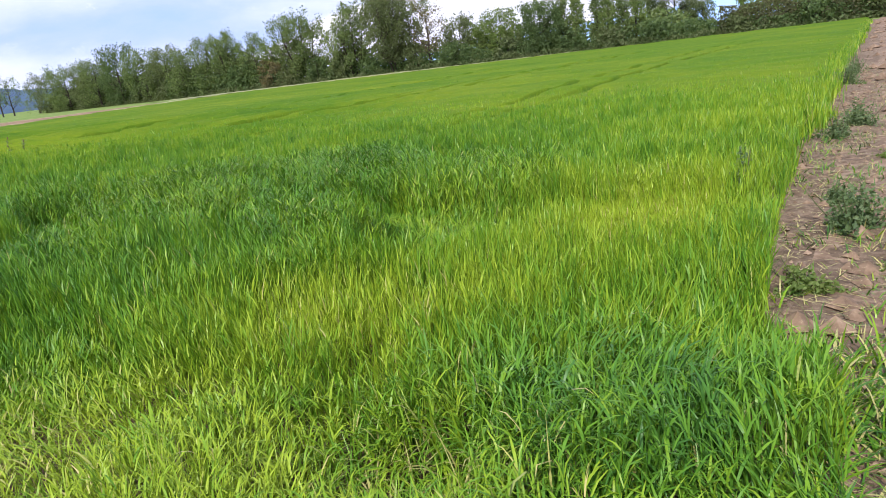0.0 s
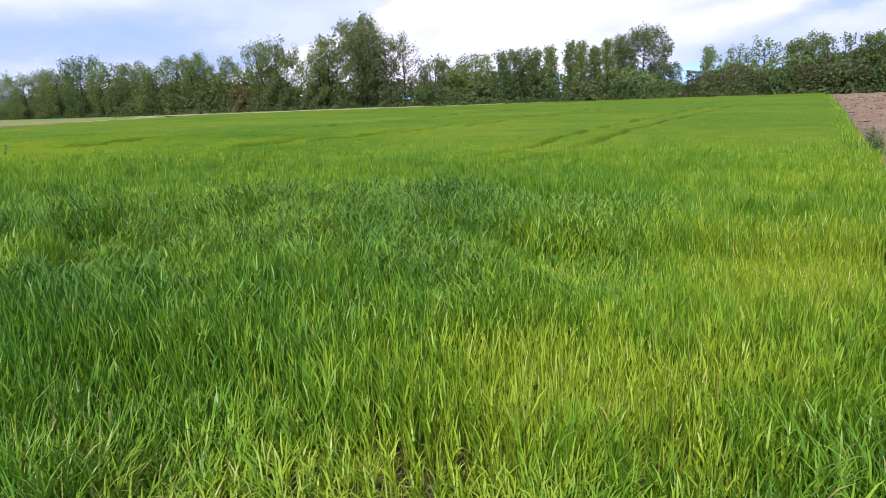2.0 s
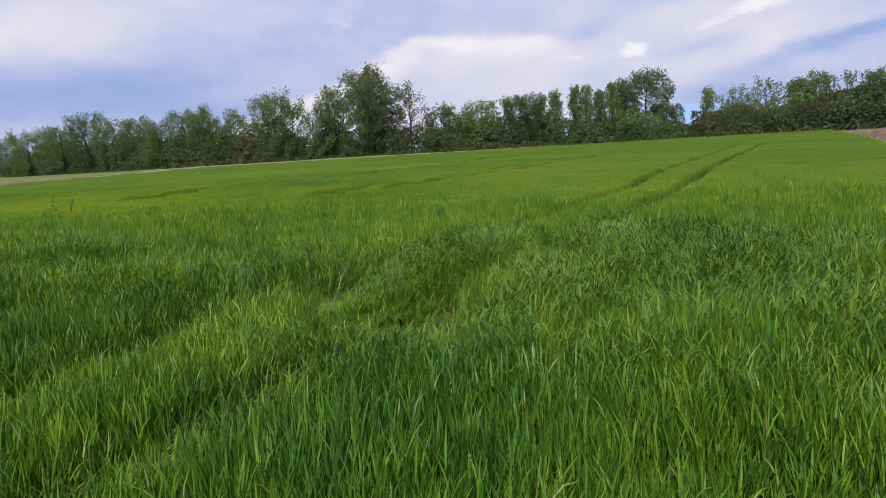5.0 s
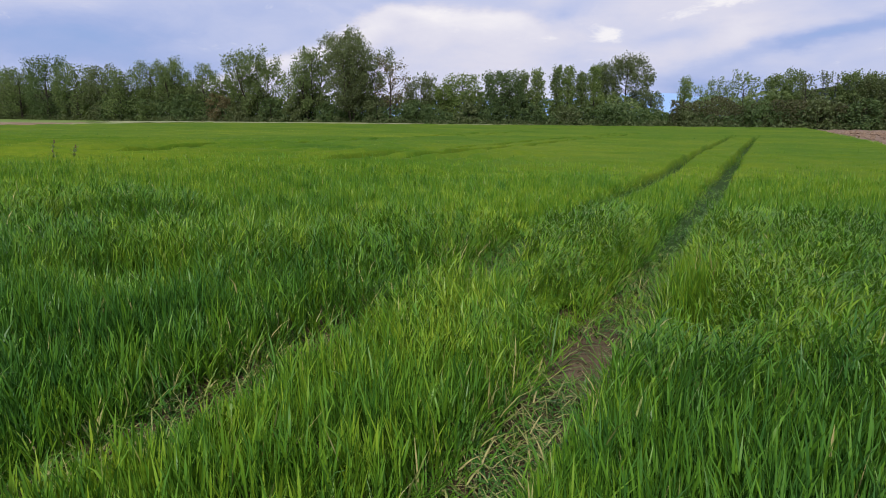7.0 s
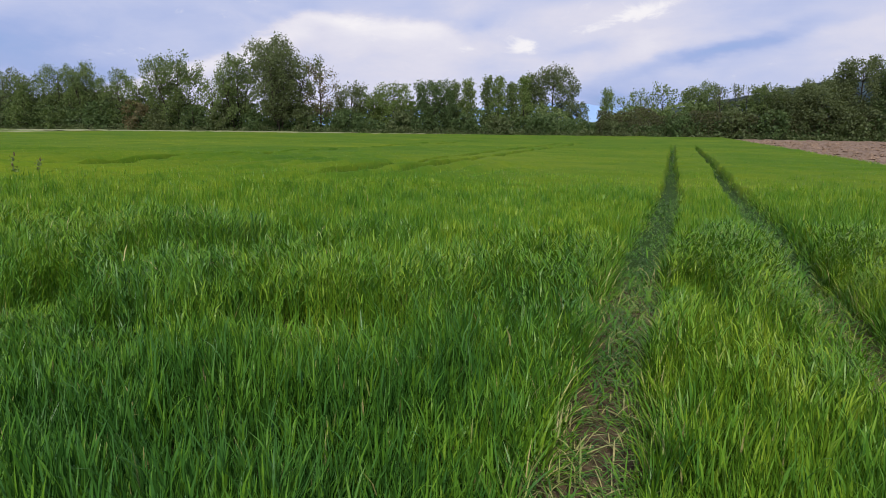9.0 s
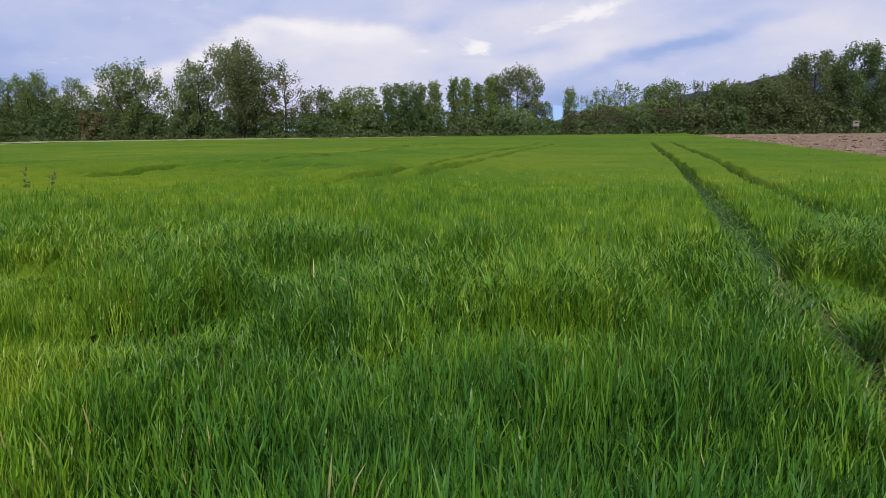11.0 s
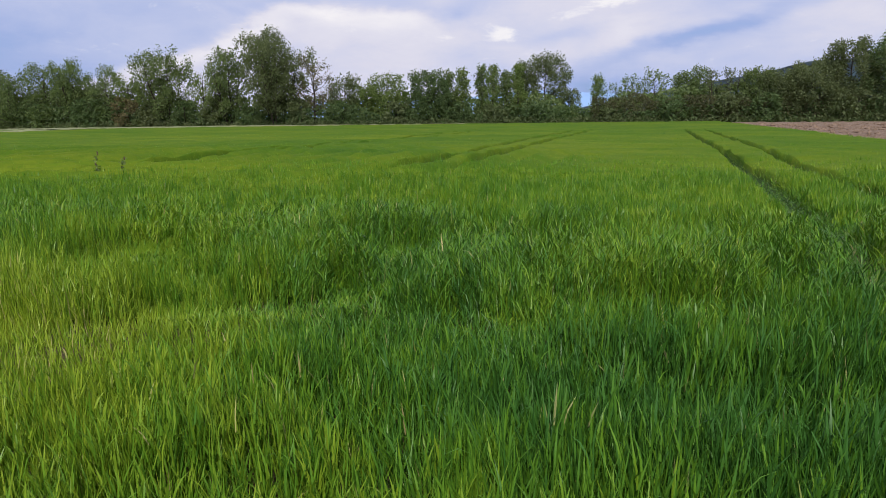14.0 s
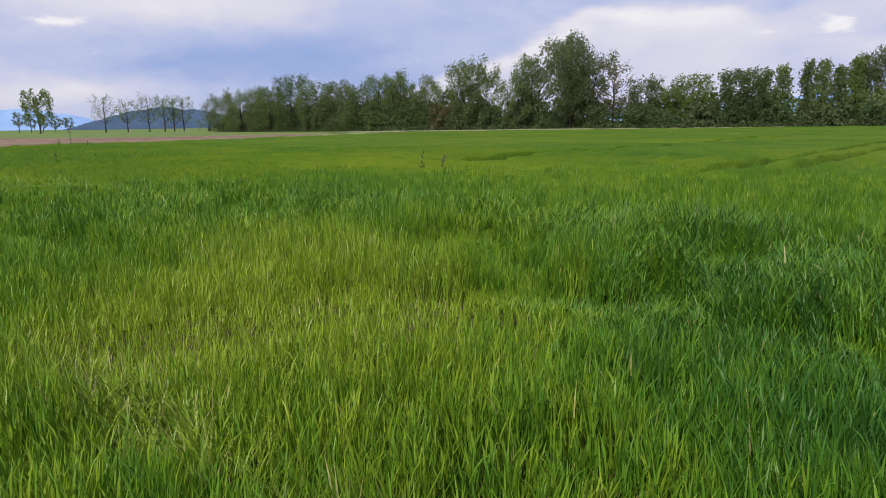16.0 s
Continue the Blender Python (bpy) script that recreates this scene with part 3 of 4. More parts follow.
def canopy_height(x, y):
    d = walk_distance(x, y)
    r = rut(x, y)
    h = crop_height(x, y, 0.0) * (0.08 + 0.46 * ease(d, 6.5, 12) + 0.41 * ease(d, 12, 26)) * ease(RIGHT_EDGE + 0.5 * (value_noise(0 * y, y, 0.45, 83) - 0.5) - x, -0.1, 0.55) + 0.09 * (fbm(x * 0.35, y, 0.5, 81) - 0.5) * ease(y, 10, 30)
    floor = ground_height(x, y) - 0.05 + 0.09 * ease(d, 7.5, 9.5)
    e = ease(r, 0.2, 0.65) * (1 - 0.3 * ease(d, 14, 30))
    return h * (1 - e) + (floor - 0.01) * e + 0.01


tram_lines = np.concatenate([np.linspace(c - 0.7, c + 0.7, 20) for pair in TRAMS for c in pair])
canopy_x = np.unique(np.concatenate([np.linspace(-110, -31, 110), np.linspace(-31, 7.4, 160), np.linspace(7.4, 8.5, 16), tram_lines[tram_lines < 8]]))
canopy_y = lines((-2, 4, 8), (4, 30, 110), (30, 60, 66), (60, 126, 55))
# "floor" marks the ruts, where shade is painted into the canopy's colour
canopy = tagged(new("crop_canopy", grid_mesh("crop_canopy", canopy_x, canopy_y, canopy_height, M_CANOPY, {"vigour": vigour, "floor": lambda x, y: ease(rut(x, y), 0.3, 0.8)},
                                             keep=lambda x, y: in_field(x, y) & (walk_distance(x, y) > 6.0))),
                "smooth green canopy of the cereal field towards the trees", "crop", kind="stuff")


# ---- trees ----
def make_tree(name, x, y, h, wide, leaf, kind="broad", seed=0, leaves=2600, label="", size=0.32, group=""):
    """A tree: a tapered trunk with limbs, and a crown of small leaf clumps set in uneven lobes."""
    r = np.random.RandomState(seed + 100)
    root = new(name)
    root.empty_display_size = 0.5
    root.location = (x, y, 0)
    base = {"broad": 0.07, "column": 0.15, "sparse": 0.3, "bush": 0.04, "stems": 0.2, "fan": 0.2}[kind]
    stems = {"broad": 1, "column": 1, "sparse": 1, "bush": 4, "stems": 4, "fan": 6}[kind]
    leaves = int(leaves * (1.2 if kind in ("sparse", "bush") else 2.5))
    n_lobes = {"broad": 46, "column": 30, "sparse": 26, "bush": 18, "stems": 150, "fan": 210}[kind]
    lines_, tops = [], []
    thick = 0.018 * h + 0.05
    for s in range(stems):
        leaders = kind in ("stems", "fan")
        ox, oy = (0, 0) if stems == 1 else r.normal(0, 0.1 * wide, 2)
        tall, curve = 0.9, 1.0
        if leaders:                                                   # several leaders rise side by side to uneven heights
            turn_, out = 2.4 * s + r.uniform(-0.4, 0.4), wide * (0.34 if s else 0.06) * r.uniform(0.6, 1.0)
            ox, oy, tall, curve = math.cos(turn_) * out, math.sin(turn_) * out, (0.93 if s < 2 else r.uniform(0.66, 0.9)), 0.75
        pts, k_n = [], 7
        for k in range(k_n):
            f = k / (k_n - 1)
            bow = 0.1 + 0.9 * f ** curve if leaders else 0.25 + 0.9 * f
            pts.append((Vector((ox * bow + r.normal(0, 0.012 * h) * f, oy * bow + r.normal(0, 0.012 * h) * f, -0.2 + f * h * tall)), thick * (1 - 0.88 * f) / stems ** 0.35))
        lines_.append(pts)
        tops.append(pts)
    centres, radii = [], []
    for k in range(n_lobes):
        f = (k + 0.5) / n_lobes
        z = h * (base + (0.93 - base) * f ** 0.9)
        u = (z / h - base) / (1 - base)
        if kind == "column":
            reach = wide * 0.34 * (1 - 0.65 * u ** 2)
        elif kind in ("stems", "fan"):
            reach = wide * 0.19 * math.sin(math.pi * min(1, 0.18 + 0.7 * u)) ** 0.7
        elif kind == "bush":
            reach = wide * 0.42 * math.sqrt(max(0.05, 1 - (u * 0.95) ** 2))
        else:
            reach = wide * 0.47 * math.sin(math.pi * min(1, 0.2 + 0.67 * u)) ** 0.7
        a, q = k * 2.4 + r.uniform(-0.5, 0.5), math.sqrt(r.uniform(0.12, 1.0))
        stem = tops[k % stems]
        axis = stem[min(6, max(0, int(u * 6)))][0]
        if kind in ("stems", "fan"):
            g = (base + (1 - base) * f ** 0.85) * 6
            axis = stem[min(5, int(g))][0].lerp(stem[min(5, int(g)) + 1][0], g - min(5, int(g)))
            z = axis.z
        c = Vector((axis.x + math.cos(a) * reach * q, axis.y + math.sin(a) * reach * q, z + r.normal(0, 0.02 * h)))
        rad = {"broad": 0.125, "bush": 0.16, "stems": 0.075, "fan": 0.06, "column": 0.16, "sparse": 0.13}[kind] * wide * r.uniform(0.65, 1.25) * (1.15 if kind == "column" else 1) * (1 - 0.12 * u) + 0.25
        rad = min(rad, max(0.35, (h - c.z) * 1.1 + 0.2))
        centres.append(c)
        radii.append(rad)
        start = max(0.12, (c.z - 0.35 * reach * q - 0.06 * h) / (0.9 * h))
        i = min(5.99, start * 6)
        p0 = stem[int(i)][0].lerp(stem[int(i) + 1][0], i % 1)
        mid = p0.lerp(c, 0.55) + Vector((0, 0, -0.1 * (c - p0).length)) + Vector(r.normal(0, 0.05 * (c - p0).length, 3))
        lr = thick * 0.34 * (1 - 0.6 * u) / stems ** 0.3
        lines_.append([(p0, lr), (mid, lr * 0.7), (c, lr * 0.35)])
        for _ in range(5 if kind == "sparse" else 1):
            tip = c + Vector(r.normal(0, 1, 3)).normalized() * rad * r.uniform(0.8, 1.15) + Vector((0, 0, 0.3 * rad))
            lines_.append([(c.lerp(mid, 0.3), lr * 0.35), (c.lerp(tip, 0.5) + Vector(r.normal(0, 0.08 * rad, 3)), lr * 0.22), (tip, lr * 0.08)])
    verts, quads = tubes(lines_, 4)
    part("trunk", raw_mesh("trunk", verts, None, quads, M_BARK), root)
    weights = np.array(radii) ** 2
    pick = r.choice(n_lobes, leaves, p=weights / weights.sum())
    d = r.normal(size=(leaves, 3))
    d /= np.linalg.norm(d, axis=1)[:, None]
    dist = r.uniform(0.1, 1.0, leaves) ** 0.6 * (1 + 0.25 * (r.rand(leaves) < 0.15))
    c = np.array([tuple(p) for p in centres])[pick] + d * (np.array(radii)[pick] * dist)[:, None] * np.array((1, 1, {"bush": 0.9, "stems": 1.15}.get(kind, 1.15)))
    c[:, 2] = np.maximum(c[:, 2], 0.25)
    verts, tris = leaf_cards(r, c, size * r.uniform(0.6, 1.3, leaves))
    part("crown", raw_mesh("crown", verts, tris, None, M_LEAF[leaf], smooth=False), root)
    words = label or {"broad": "broad leafy tree in fresh spring leaf at the wood's edge", "column": "slender tree with a narrow leafy crown at the wood's edge",
                      "sparse": "thinly leaved tree with visible branches at the wood's edge", "bush": "low dense leafy shrub at the foot of the wood",
                      "fan": "tall tree with several rising limbs", "stems": "tall many-stemmed tree with dense dark crown"}[kind]
    return tagged(root, words, "shrub" if kind == "bush" else "tree", group or "trees of the wood")


# the wood's edge, from the open end to the great tree
make_tree("tree", -212.98, 113, 12.4, 12.98, "olive", "broad", 1, 2400)
make_tree("tree", -199, 112, 13.8, 14.16, "green", "broad", 2, 2600)
make_tree("tree", -190, 114, 13.2, 12.98, "olive", "broad", 3, 2400)
make_tree("tree", -182, 112, 14.2, 11.8, "green", "broad", 4, 2400)
make_tree("tree", -170.5, 112, 16.7, 11.8, "dark", "broad", 5, 3600, "tall dark green tree standing above its neighbours")
make_tree("tree", -158, 112, 14.0, 11.8, "green", "broad", 6, 2600)
make_tree("tree", -149.5, 113, 13.9, 10.62, "olive", "broad", 7, 2400)
make_tree("tree", -142, 112, 12.9, 10.62, "green", "broad", 8, 2300)
make_tree("tree", -135.8, 116, 14.7, 10.62, "green", "broad", 9, 2300)
make_tree("tree", -127.6, 116, 15.4, 15, "green", "stems", 10, 3600, "many-stemmed green tree with sky between its limbs")
make_tree("tree", -118.2, 116, 13.4, 9.44, "green", "broad", 11, 1900)
make_tree("tree", -113.5, 117, 11.0, 7, "light", "sparse", 12, 1200)
make_tree("tree", -102.3, 116, 16.6, 18.0, "green", "stems", 13, 5000, "wide-crowned green tree with clumped foliage and gaps")
make_tree("tree", -94.5, 118, 11.5, 7, "light", "sparse", 14, 900)
make_tree("tree", -87.0, 116, 16.9, 13.0, "green", "stems", 15, 3600, "upright green tree beside the tallest one")
make_tree("tree", -76.3, 116, 20.4, 19.0, "olive", "fan", 16, 9000, "tallest tree, dark crown on several stems")
make_tree("tree", -67.8, 117, 13.9, 7.5, "brown", "sparse", 17, 800, "thin-leaved tree with bare twigs beside the tallest tree")
# lower trees up to the dark rounded one
make_tree("tree", -64.5, 124, 10.3, 8.5, "olive", "broad", 18, 2000)
make_tree("tree", -59.8, 125, 8.5, 6, "light", "broad", 19, 1500)
make_tree("tree", -55.4, 125, 10.4, 8.5, "light", "broad", 20, 1900)
make_tree("tree", -46.6, 125, 10.9, 9.5, "dark", "broad", 21, 3600, "rounded dark green tree, dense to the ground")
for k, (x, h) in enumerate(((-43.2, 10.8), (-40.6, 11.7), (-36.8, 12.1), (-34.0, 11.8), (-31.5, 10.6), (-29.3, 11.9))):
    make_tree("tree", x, 128 + (k % 3), h, 4.2, "light" if k % 2 else "green", "column", 30 + k, 1100, "slender light green poplar with its stem showing", group="slender poplars")
make_tree("tree", -27.0, 150, 15.3, 11.5, "olive", "broad", 40, 5200, "tall olive-green tree with a dense rounded head")
make_tree("tree", -32.5, 150, 14.2, 6.0, "green", "column", 41, 1500)
make_tree("tree", -21.6, 150, 7.6, 5.5, "olive", "broad", 42, 1100)
# beyond the gap
make_tree("tree", -17.4, 175, 12.3, 5.0, "light", "column", 43, 1000, "slender tree alone beside the gap in the wood")
make_tree("tree", -11.5, 152, 8.5, 6.0, "light", "sparse", 44, 700)
make_tree("tree", -7.8, 150, 10.6, 6.0, "light", "sparse", 45, 800)
make_tree("tree", -3.2, 150, 11.5, 6.5, "light", "sparse", 46, 1000)
make_tree("tree", 4.1, 149, 11.3, 9.5, "green", "broad", 47, 3400, "rounded fresh green tree, dense to the ground")
for k, (x, h) in enumerate(((7.6, 11.2), (10.3, 10.9), (12.4, 10.8))):
    make_tree("tree", x, 142, h, 3.6, "olive", "sparse", 50 + k, 380, "spindly tree with few leaves above the hedge", group="spindly trees")
make_tree("tree", 15.3, 139, 10.7, 6.5, "green", "broad", 54, 1800)
make_tree("tree", 19.6, 138, 9.6, 9.5, "olive", "broad", 55, 3200)
make_tree("tree", 24.8, 138, 11.3, 11.5, "olive", "broad", 56, 4600, "broad olive-brown tree at the end of the ploughed field")
make_tree("tree", 31.2, 139, 15.4, 10.5, "olive", "broad", 57, 5000)
make_tree("tree", 38.6, 138, 16.2, 12.0, "dark", "broad", 58, 5600)
make_tree("tree", 47.0, 138, 15.0, 11, "olive", "broad", 59, 3000)
make_tree("tree", 57.0, 138, 14.0, 11, "green", "broad", 60, 2600)

# the open row across the far meadow
make_tree("tree", -333, 91, 19.5, 13.5, "light", "sparse", 61, 1500, "lone sparsely leaved tree across the meadow", 0.7, "row of field trees")
for k, (x, y, h, wd) in enumerate(((-318, 113, 17, 14.5), (-311, 120, 15.2, 12.5), (-307, 128, 17.2, 14.5), (-300, 132, 16.6, 12), (-299, 136, 16.4, 10), (-298, 140, 17.0, 12.5))):
    make_tree("tree", x, y, h, wd, "light", "sparse", 70 + k, 420, "almost bare tree in the row across the meadow", 0.5, "row of field trees")
make_tree("shrub", -256, 130, 9.5, 10, "green", "bush", 77, 1500)
for k in range(5):
    make_tree("tree", -470 + 9 * k, 118 + 4 * k, 13 - k, 7, "olive", "sparse", 80 + k, 260, "small far tree beyond the meadow", 0.8, "far trees")


# ---- undergrowth ----
def wood_line(x):
    return np.interp(x, (-215, -140, -70, -25, 8, 60), (114, 113, 117, 129, 136, 136))


def undergrowth(name, n, x0, x1, offset, depth, height_of, leaf, size, label, seed):
    r = np.random.RandomState(seed)
    x = r.uniform(x0, x1, n)
    h = height_of(x)
    z = h * r.uniform(0.02, 1.0, n) ** 0.85
    y = wood_line(x) + offset + depth * (r.rand(n) ** 1.5) + 0.9 * z / np.maximum(h, 0.1) + 1.2 * (value_noise(x, 0 * x, 0.35, seed) - 0.5)
    verts, tris = leaf_cards(r, np.stack([x, y, z], 1), size * r.uniform(0.6, 1.3, n))
    return tagged(new(name, raw_mesh(name, verts, tris, None, M_LEAF[leaf], smooth=False)), label, "undergrowth", kind="stuff")


undergrowth("undergrowth", 26000, -215, 60, -2.0, 4, lambda x: 1.2 + 3.6 * fbm(x, 0 * x, 0.22, 91) + 2.2 * ease(-x, 100, 120), "dark", 0.5, "dark bramble and shrub undergrowth along the wood", 91)
undergrowth("undergrowth", 12000, -215, 60, -2.8, 2, lambda x: 0.4 + 1.6 * fbm(x, 0 * x, 0.4, 93), "olive", 0.4, "low rough weeds at the foot of the wood", 93)
undergrowth("woodland", 15000, -211, -112, 2, 8, lambda x: 5.5 + 5.0 * fbm(x, 0 * x, 0.16, 97), "olive", 0.6, "dense olive-green crowns within the wood", 97)
undergrowth("woodland", 24000, -210, 60, 4, 9, lambda x: (3.0 + 6.5 * fbm(x, 0 * x, 0.12, 95)) * (1 + 0.4 * ease(-x, 110, 130)) * (1 - 0.75 * spot(x, 0 * x, -17, 0, 5, 1) - 0.3 * spot(x, 0 * x, -37, 0, 8, 1)), "green", 0.65, "green young growth inside the wood", 95)
for k, (x, h, wd, leaf) in enumerate(((-205, 5, 6, "green"), (-176, 5.5, 6, "dark"), (-161, 4.5, 6, "olive"), (-146, 6, 6, "dark"), (-133, 5, 6, "green"), (-121, 6.5, 7, "dark"),
                                      (-112, 6.5, 6.5, "brown"), (-106, 5, 6, "olive"), (-97, 5.5, 6, "dark"), (-90, 6, 6, "olive"), (-82, 4.5, 5, "dark"), (-71, 6, 6, "olive"),
                                      (-62, 5, 6, "dark"), (-52, 5, 6, "olive"), (-40, 4.5, 6, "dark"), (-33, 4, 6, "olive"), (-25, 4.5, 7, "dark"), (-12, 3.5, 6, "olive"),
                                      (0, 5, 7, "dark"), (10, 6, 7, "olive"), (17, 5.5, 7, "dark"), (29, 6, 7, "olive"), (36, 5.5, 7, "olive"), (45, 6, 8, "dark"))):
    make_tree("shrub", x, float(wood_line(x)) - 0.5, h, wd, leaf, "bush", 120 + k, 1000, {"brown": "bronze-leaved shrub at the foot of the wood"}.get(leaf, ""), 0.45, "shrubs of the wood")


undergrowth("thicket", 13000, -15, 33, -1.5, 4, lambda x: 3.2 + 3.4 * fbm(x, 0 * x, 0.25, 99), "thicket", 0.34, "dull brownish thicket along the end of the field", 99)


# ---- hills ----
def hill(name, az_deg, far, half_deg, height, mat, label, seed):
    a0 = radians(az_deg)
    t = np.linspace(-1, 1, 90)
    verts, quads = [], []
    for row, (dist, lift) in enumerate(((0.93, 0.0), (0.97, 0.62), (1.0, 1.0), (1.06, 0.5), (1.12, 0.0))):
        a = a0 + t * radians(half_deg)
        prof = np.cos(t * math.pi / 2) ** 1.1 * (0.75 + 0.5 * fbm(t * 3, 0 * t, 1.0, seed)) + 0.06 * (fbm(t * 60, 0 * t + row, 1.0, seed + 1) - 0.5)
        verts.append(np.stack([-np.sin(a) * far * dist, np.cos(a) * far * dist, height * lift * prof - 2], 1))
    n = len(t)
    for row in range(4):
        i = np.arange(n - 1) + row * n
        quads.append(np.stack([i, i + 1, i + 1 + n, i + n], 1))
    return tagged(new(name, raw_mesh(name, np.concatenate(verts), None, np.concatenate(quads), mat)), label, "hill", kind="structure")


hill("backdrop", -19, 1500, 29, 106, M_HILL, "dark wooded hill behind the trees", 5)
hill("backdrop", 65.5, 1500, 8, 44, M_HILL_BLUE, "low dark blue wooded hill across the plain", 6)
hill("backdrop", 77, 4200, 9, 125, M_MOUNT, "pale blue distant mountains", 7)
hill("backdrop", 12, 4200, 30, 135, M_MOUNT, "blue distant mountains seen through the gap", 8)


# ---- things at the field's edge ----
def blade_weed(x, y, h, wide, n, seed, label, leaf="weed"):
    """A clump of weeds: a few stems and many drooping leaves."""
    r, n = np.random.RandomState(seed), n * 6
    root = new("weed")
    root.location = (x, y, 0)
    stems = []
    for _ in range(6):
        d = r.normal(0, 0.25 * wide, 2)
        stems.append([((d[0] * 0.2, d[1] * 0.2, -0.03), 0.006), ((d[0] * 0.7, d[1] * 0.7, h * 0.5), 0.005), ((d[0], d[1], h * r.uniform(0.75, 1.0)), 0.002)])
    for line in stems:
        verts, quads = tubes([line], 5)
        part("stem", raw_mesh("stem", verts, None, quads, M_STEM), root)
    a = r.uniform(0, 2 * np.pi, n)
    q = wide * 0.5 * np.sqrt(r.rand(n)) * (0.65 + 0.35 * np.sin(3 * a + seed)) * (0.8 + 0.3 * np.sin(7 * a))
    top = h * (1 - 0.6 * (2 * q / wide) ** 2) * (0.7 + 0.3 * np.sin(5 * a + 2 * seed)) * r.uniform(0.5, 1.25, n)
    c = np.stack([np.cos(a) * q, np.sin(a) * q, np.maximum(0.015, top * r.uniform(0.1, 1.0, n))], 1)
    verts, tris = leaf_cards(r, c, r.uniform(0.015, 0.05, n), 0.5)
    part("foliage", raw_mesh("foliage", verts, tris, None, M_LEAF[leaf], smooth=False), root)
    return tagged(root, label, "weed", "weeds on the verge")


blade_weed(8.75, 7.4, 0.42, 0.75, 260, 1, "bushy grey-green weed on the bare verge")
blade_weed(8.60, 8.3, 0.22, 0.5, 110, 2, "low green weed clump on the bare verge")
blade_weed(8.65, 13.3, 0.45, 0.8, 220, 3, "bushy grey-green weed on the bare verge")
blade_weed(8.30, 20.5, 0.6, 0.9, 220, 4, "tall dark weed at the crop's edge")
blade_weed(8.40, 12.2, 0.35, 0.6, 150, 5, "low green weed clump on the bare verge")
blade_weed(7.70, 8.6, 0.56, 0.3, 80, 6, "grey thistle rising out of the yellow crop")
blade_weed(8.35, 23.5, 0.6, 0.8, 160, 7, "tall dark weed at the crop's edge")
blade_weed(8.50, 5.9, 0.18, 0.6, 120, 8, "low yellowish weed on the bare verge", "light")
blade_weed(9.15, 5.4, 0.25, 0.6, 160, 9, "light green grass clump on the verge", "light")
blade_weed(9.10, 6.5, 0.16, 0.5, 90, 10, "light green grass clump on the verge", "light")
blade_weed(9.10, 10.6, 0.16, 0.7, 110, 11, "low yellowish weed on the bare verge", "light")


def tall_weed(x, y, h, seed):
    """A thin dock stalk with dark seed heads and a few leaves."""
    r = np.random.RandomState(seed)
    root = new("dock_weed")
    root.location = (x, y, 0)
    pts = [(Vector((0.03 * math.sin(k * 1.3), 0.02 * math.cos(k), h * k / 6)), 0.0042 - 0.0005 * k) for k in range(7)]
    side = [[(pts[3 + k][0], 0.004), (pts[3 + k][0] + Vector((r.uniform(-0.14, 0.14), r.uniform(-0.1, 0.1), 0.12)), 0.002)] for k in range(3)]
    verts, quads = tubes([pts] + side, 5)
    part("stalk", raw_mesh("stalk", verts, None, quads, M_STEM), root)
    for k in range(4):
        bm = bmesh.new()
        place = Matrix.LocRotScale(pts[3 + k % 4][0] + Vector((r.uniform(-0.04, 0.04), r.uniform(-0.03, 0.03), 0)), None, (0.02, 0.02, 0.036 + 0.008 * k))
        bmesh.ops.create_icosphere(bm, subdivisions=2, radius=1.0, matrix=place)
        for vert in bm.verts:
            vert.co += Vector(r.normal(0, 0.004, 3))
        me = bpy.data.meshes.new("seed_head")
        bm.to_mesh(me)
        bm.free()
        me.materials.append(M_SEED if k % 2 else M_LEAF["dark"])
        part("seed_head", me, root)
    n = 26
    f = r.uniform(0.45, 1.0, n)
    c = np.stack([r.normal(0, 0.05, n), r.normal(0, 0.05, n), h * f], 1)
    verts, tris = leaf_cards(r, c, r.uniform(0.045, 0.10, n) * (1.3 - 0.6 * f), 0.2)
    part("foliage", raw_mesh("foliage", verts, tris, None, M_LEAF["light"], smooth=False), root)
    return tagged(root, "thin dock stalk with dark seed heads above the crop", "weed", "tall weeds in the crop")


for k, (x, y, h) in enumerate(((-17.8, 12.8, 0.86), (-17.1, 13.0, 0.72), (-55.0, 14.8, 1.5), (-53.6, 15.4, 0.9), (-57.0, 14.6, 0.9), (-35, 7.8, 0.75))):
    tall_weed(x, y, h, 300 + k)


def hunting_stand(x, y):
    """A small boarded lookout on legs."""
    root = new("hunting_stand")
    root.location = (x, y, 0)

    def box(name, cx, cy, cz, sx, sy, sz, mat, parent, label=""):
        bm = bmesh.new()
        bmesh.ops.create_cube(bm, size=1.0, matrix=Matrix.LocRotScale((cx, cy, cz), None, (sx, sy, sz)))
        bmesh.ops.bevel(bm, geom=bm.edges[:], offset=0.012, segments=1, affect="EDGES")
        me = bpy.data.meshes.new(name)
        bm.to_mesh(me)
        bm.free()
        me.materials.append(mat)
        return part(name, me, parent, label)

    cabin = box("cabin", 0, 0, 1.75, 0.95, 0.95, 0.95, M_BOARD, root, "pale boarded cabin")
    # the cabin is solid; a dark block stands for the shaded slit
    box("window", 0, -0.485, 1.9, 0.55, 0.04, 0.22, M_DARK, cabin, "dark panel painted as the shade in a slit opening")
    box("roof", 0, 0, 2.27, 1.1, 1.1, 0.07, M_POST, root, "flat dark roof")
    for sx in (-0.4, 0.4):
        for sy in (-0.4, 0.4):
            box("leg", sx, sy, 0.63, 0.08, 0.08, 1.28, M_POST, root)
    return tagged(root, "small pale boarded hunting stand before the trees", "hunting stand")


hunting_stand(36.4, 132)

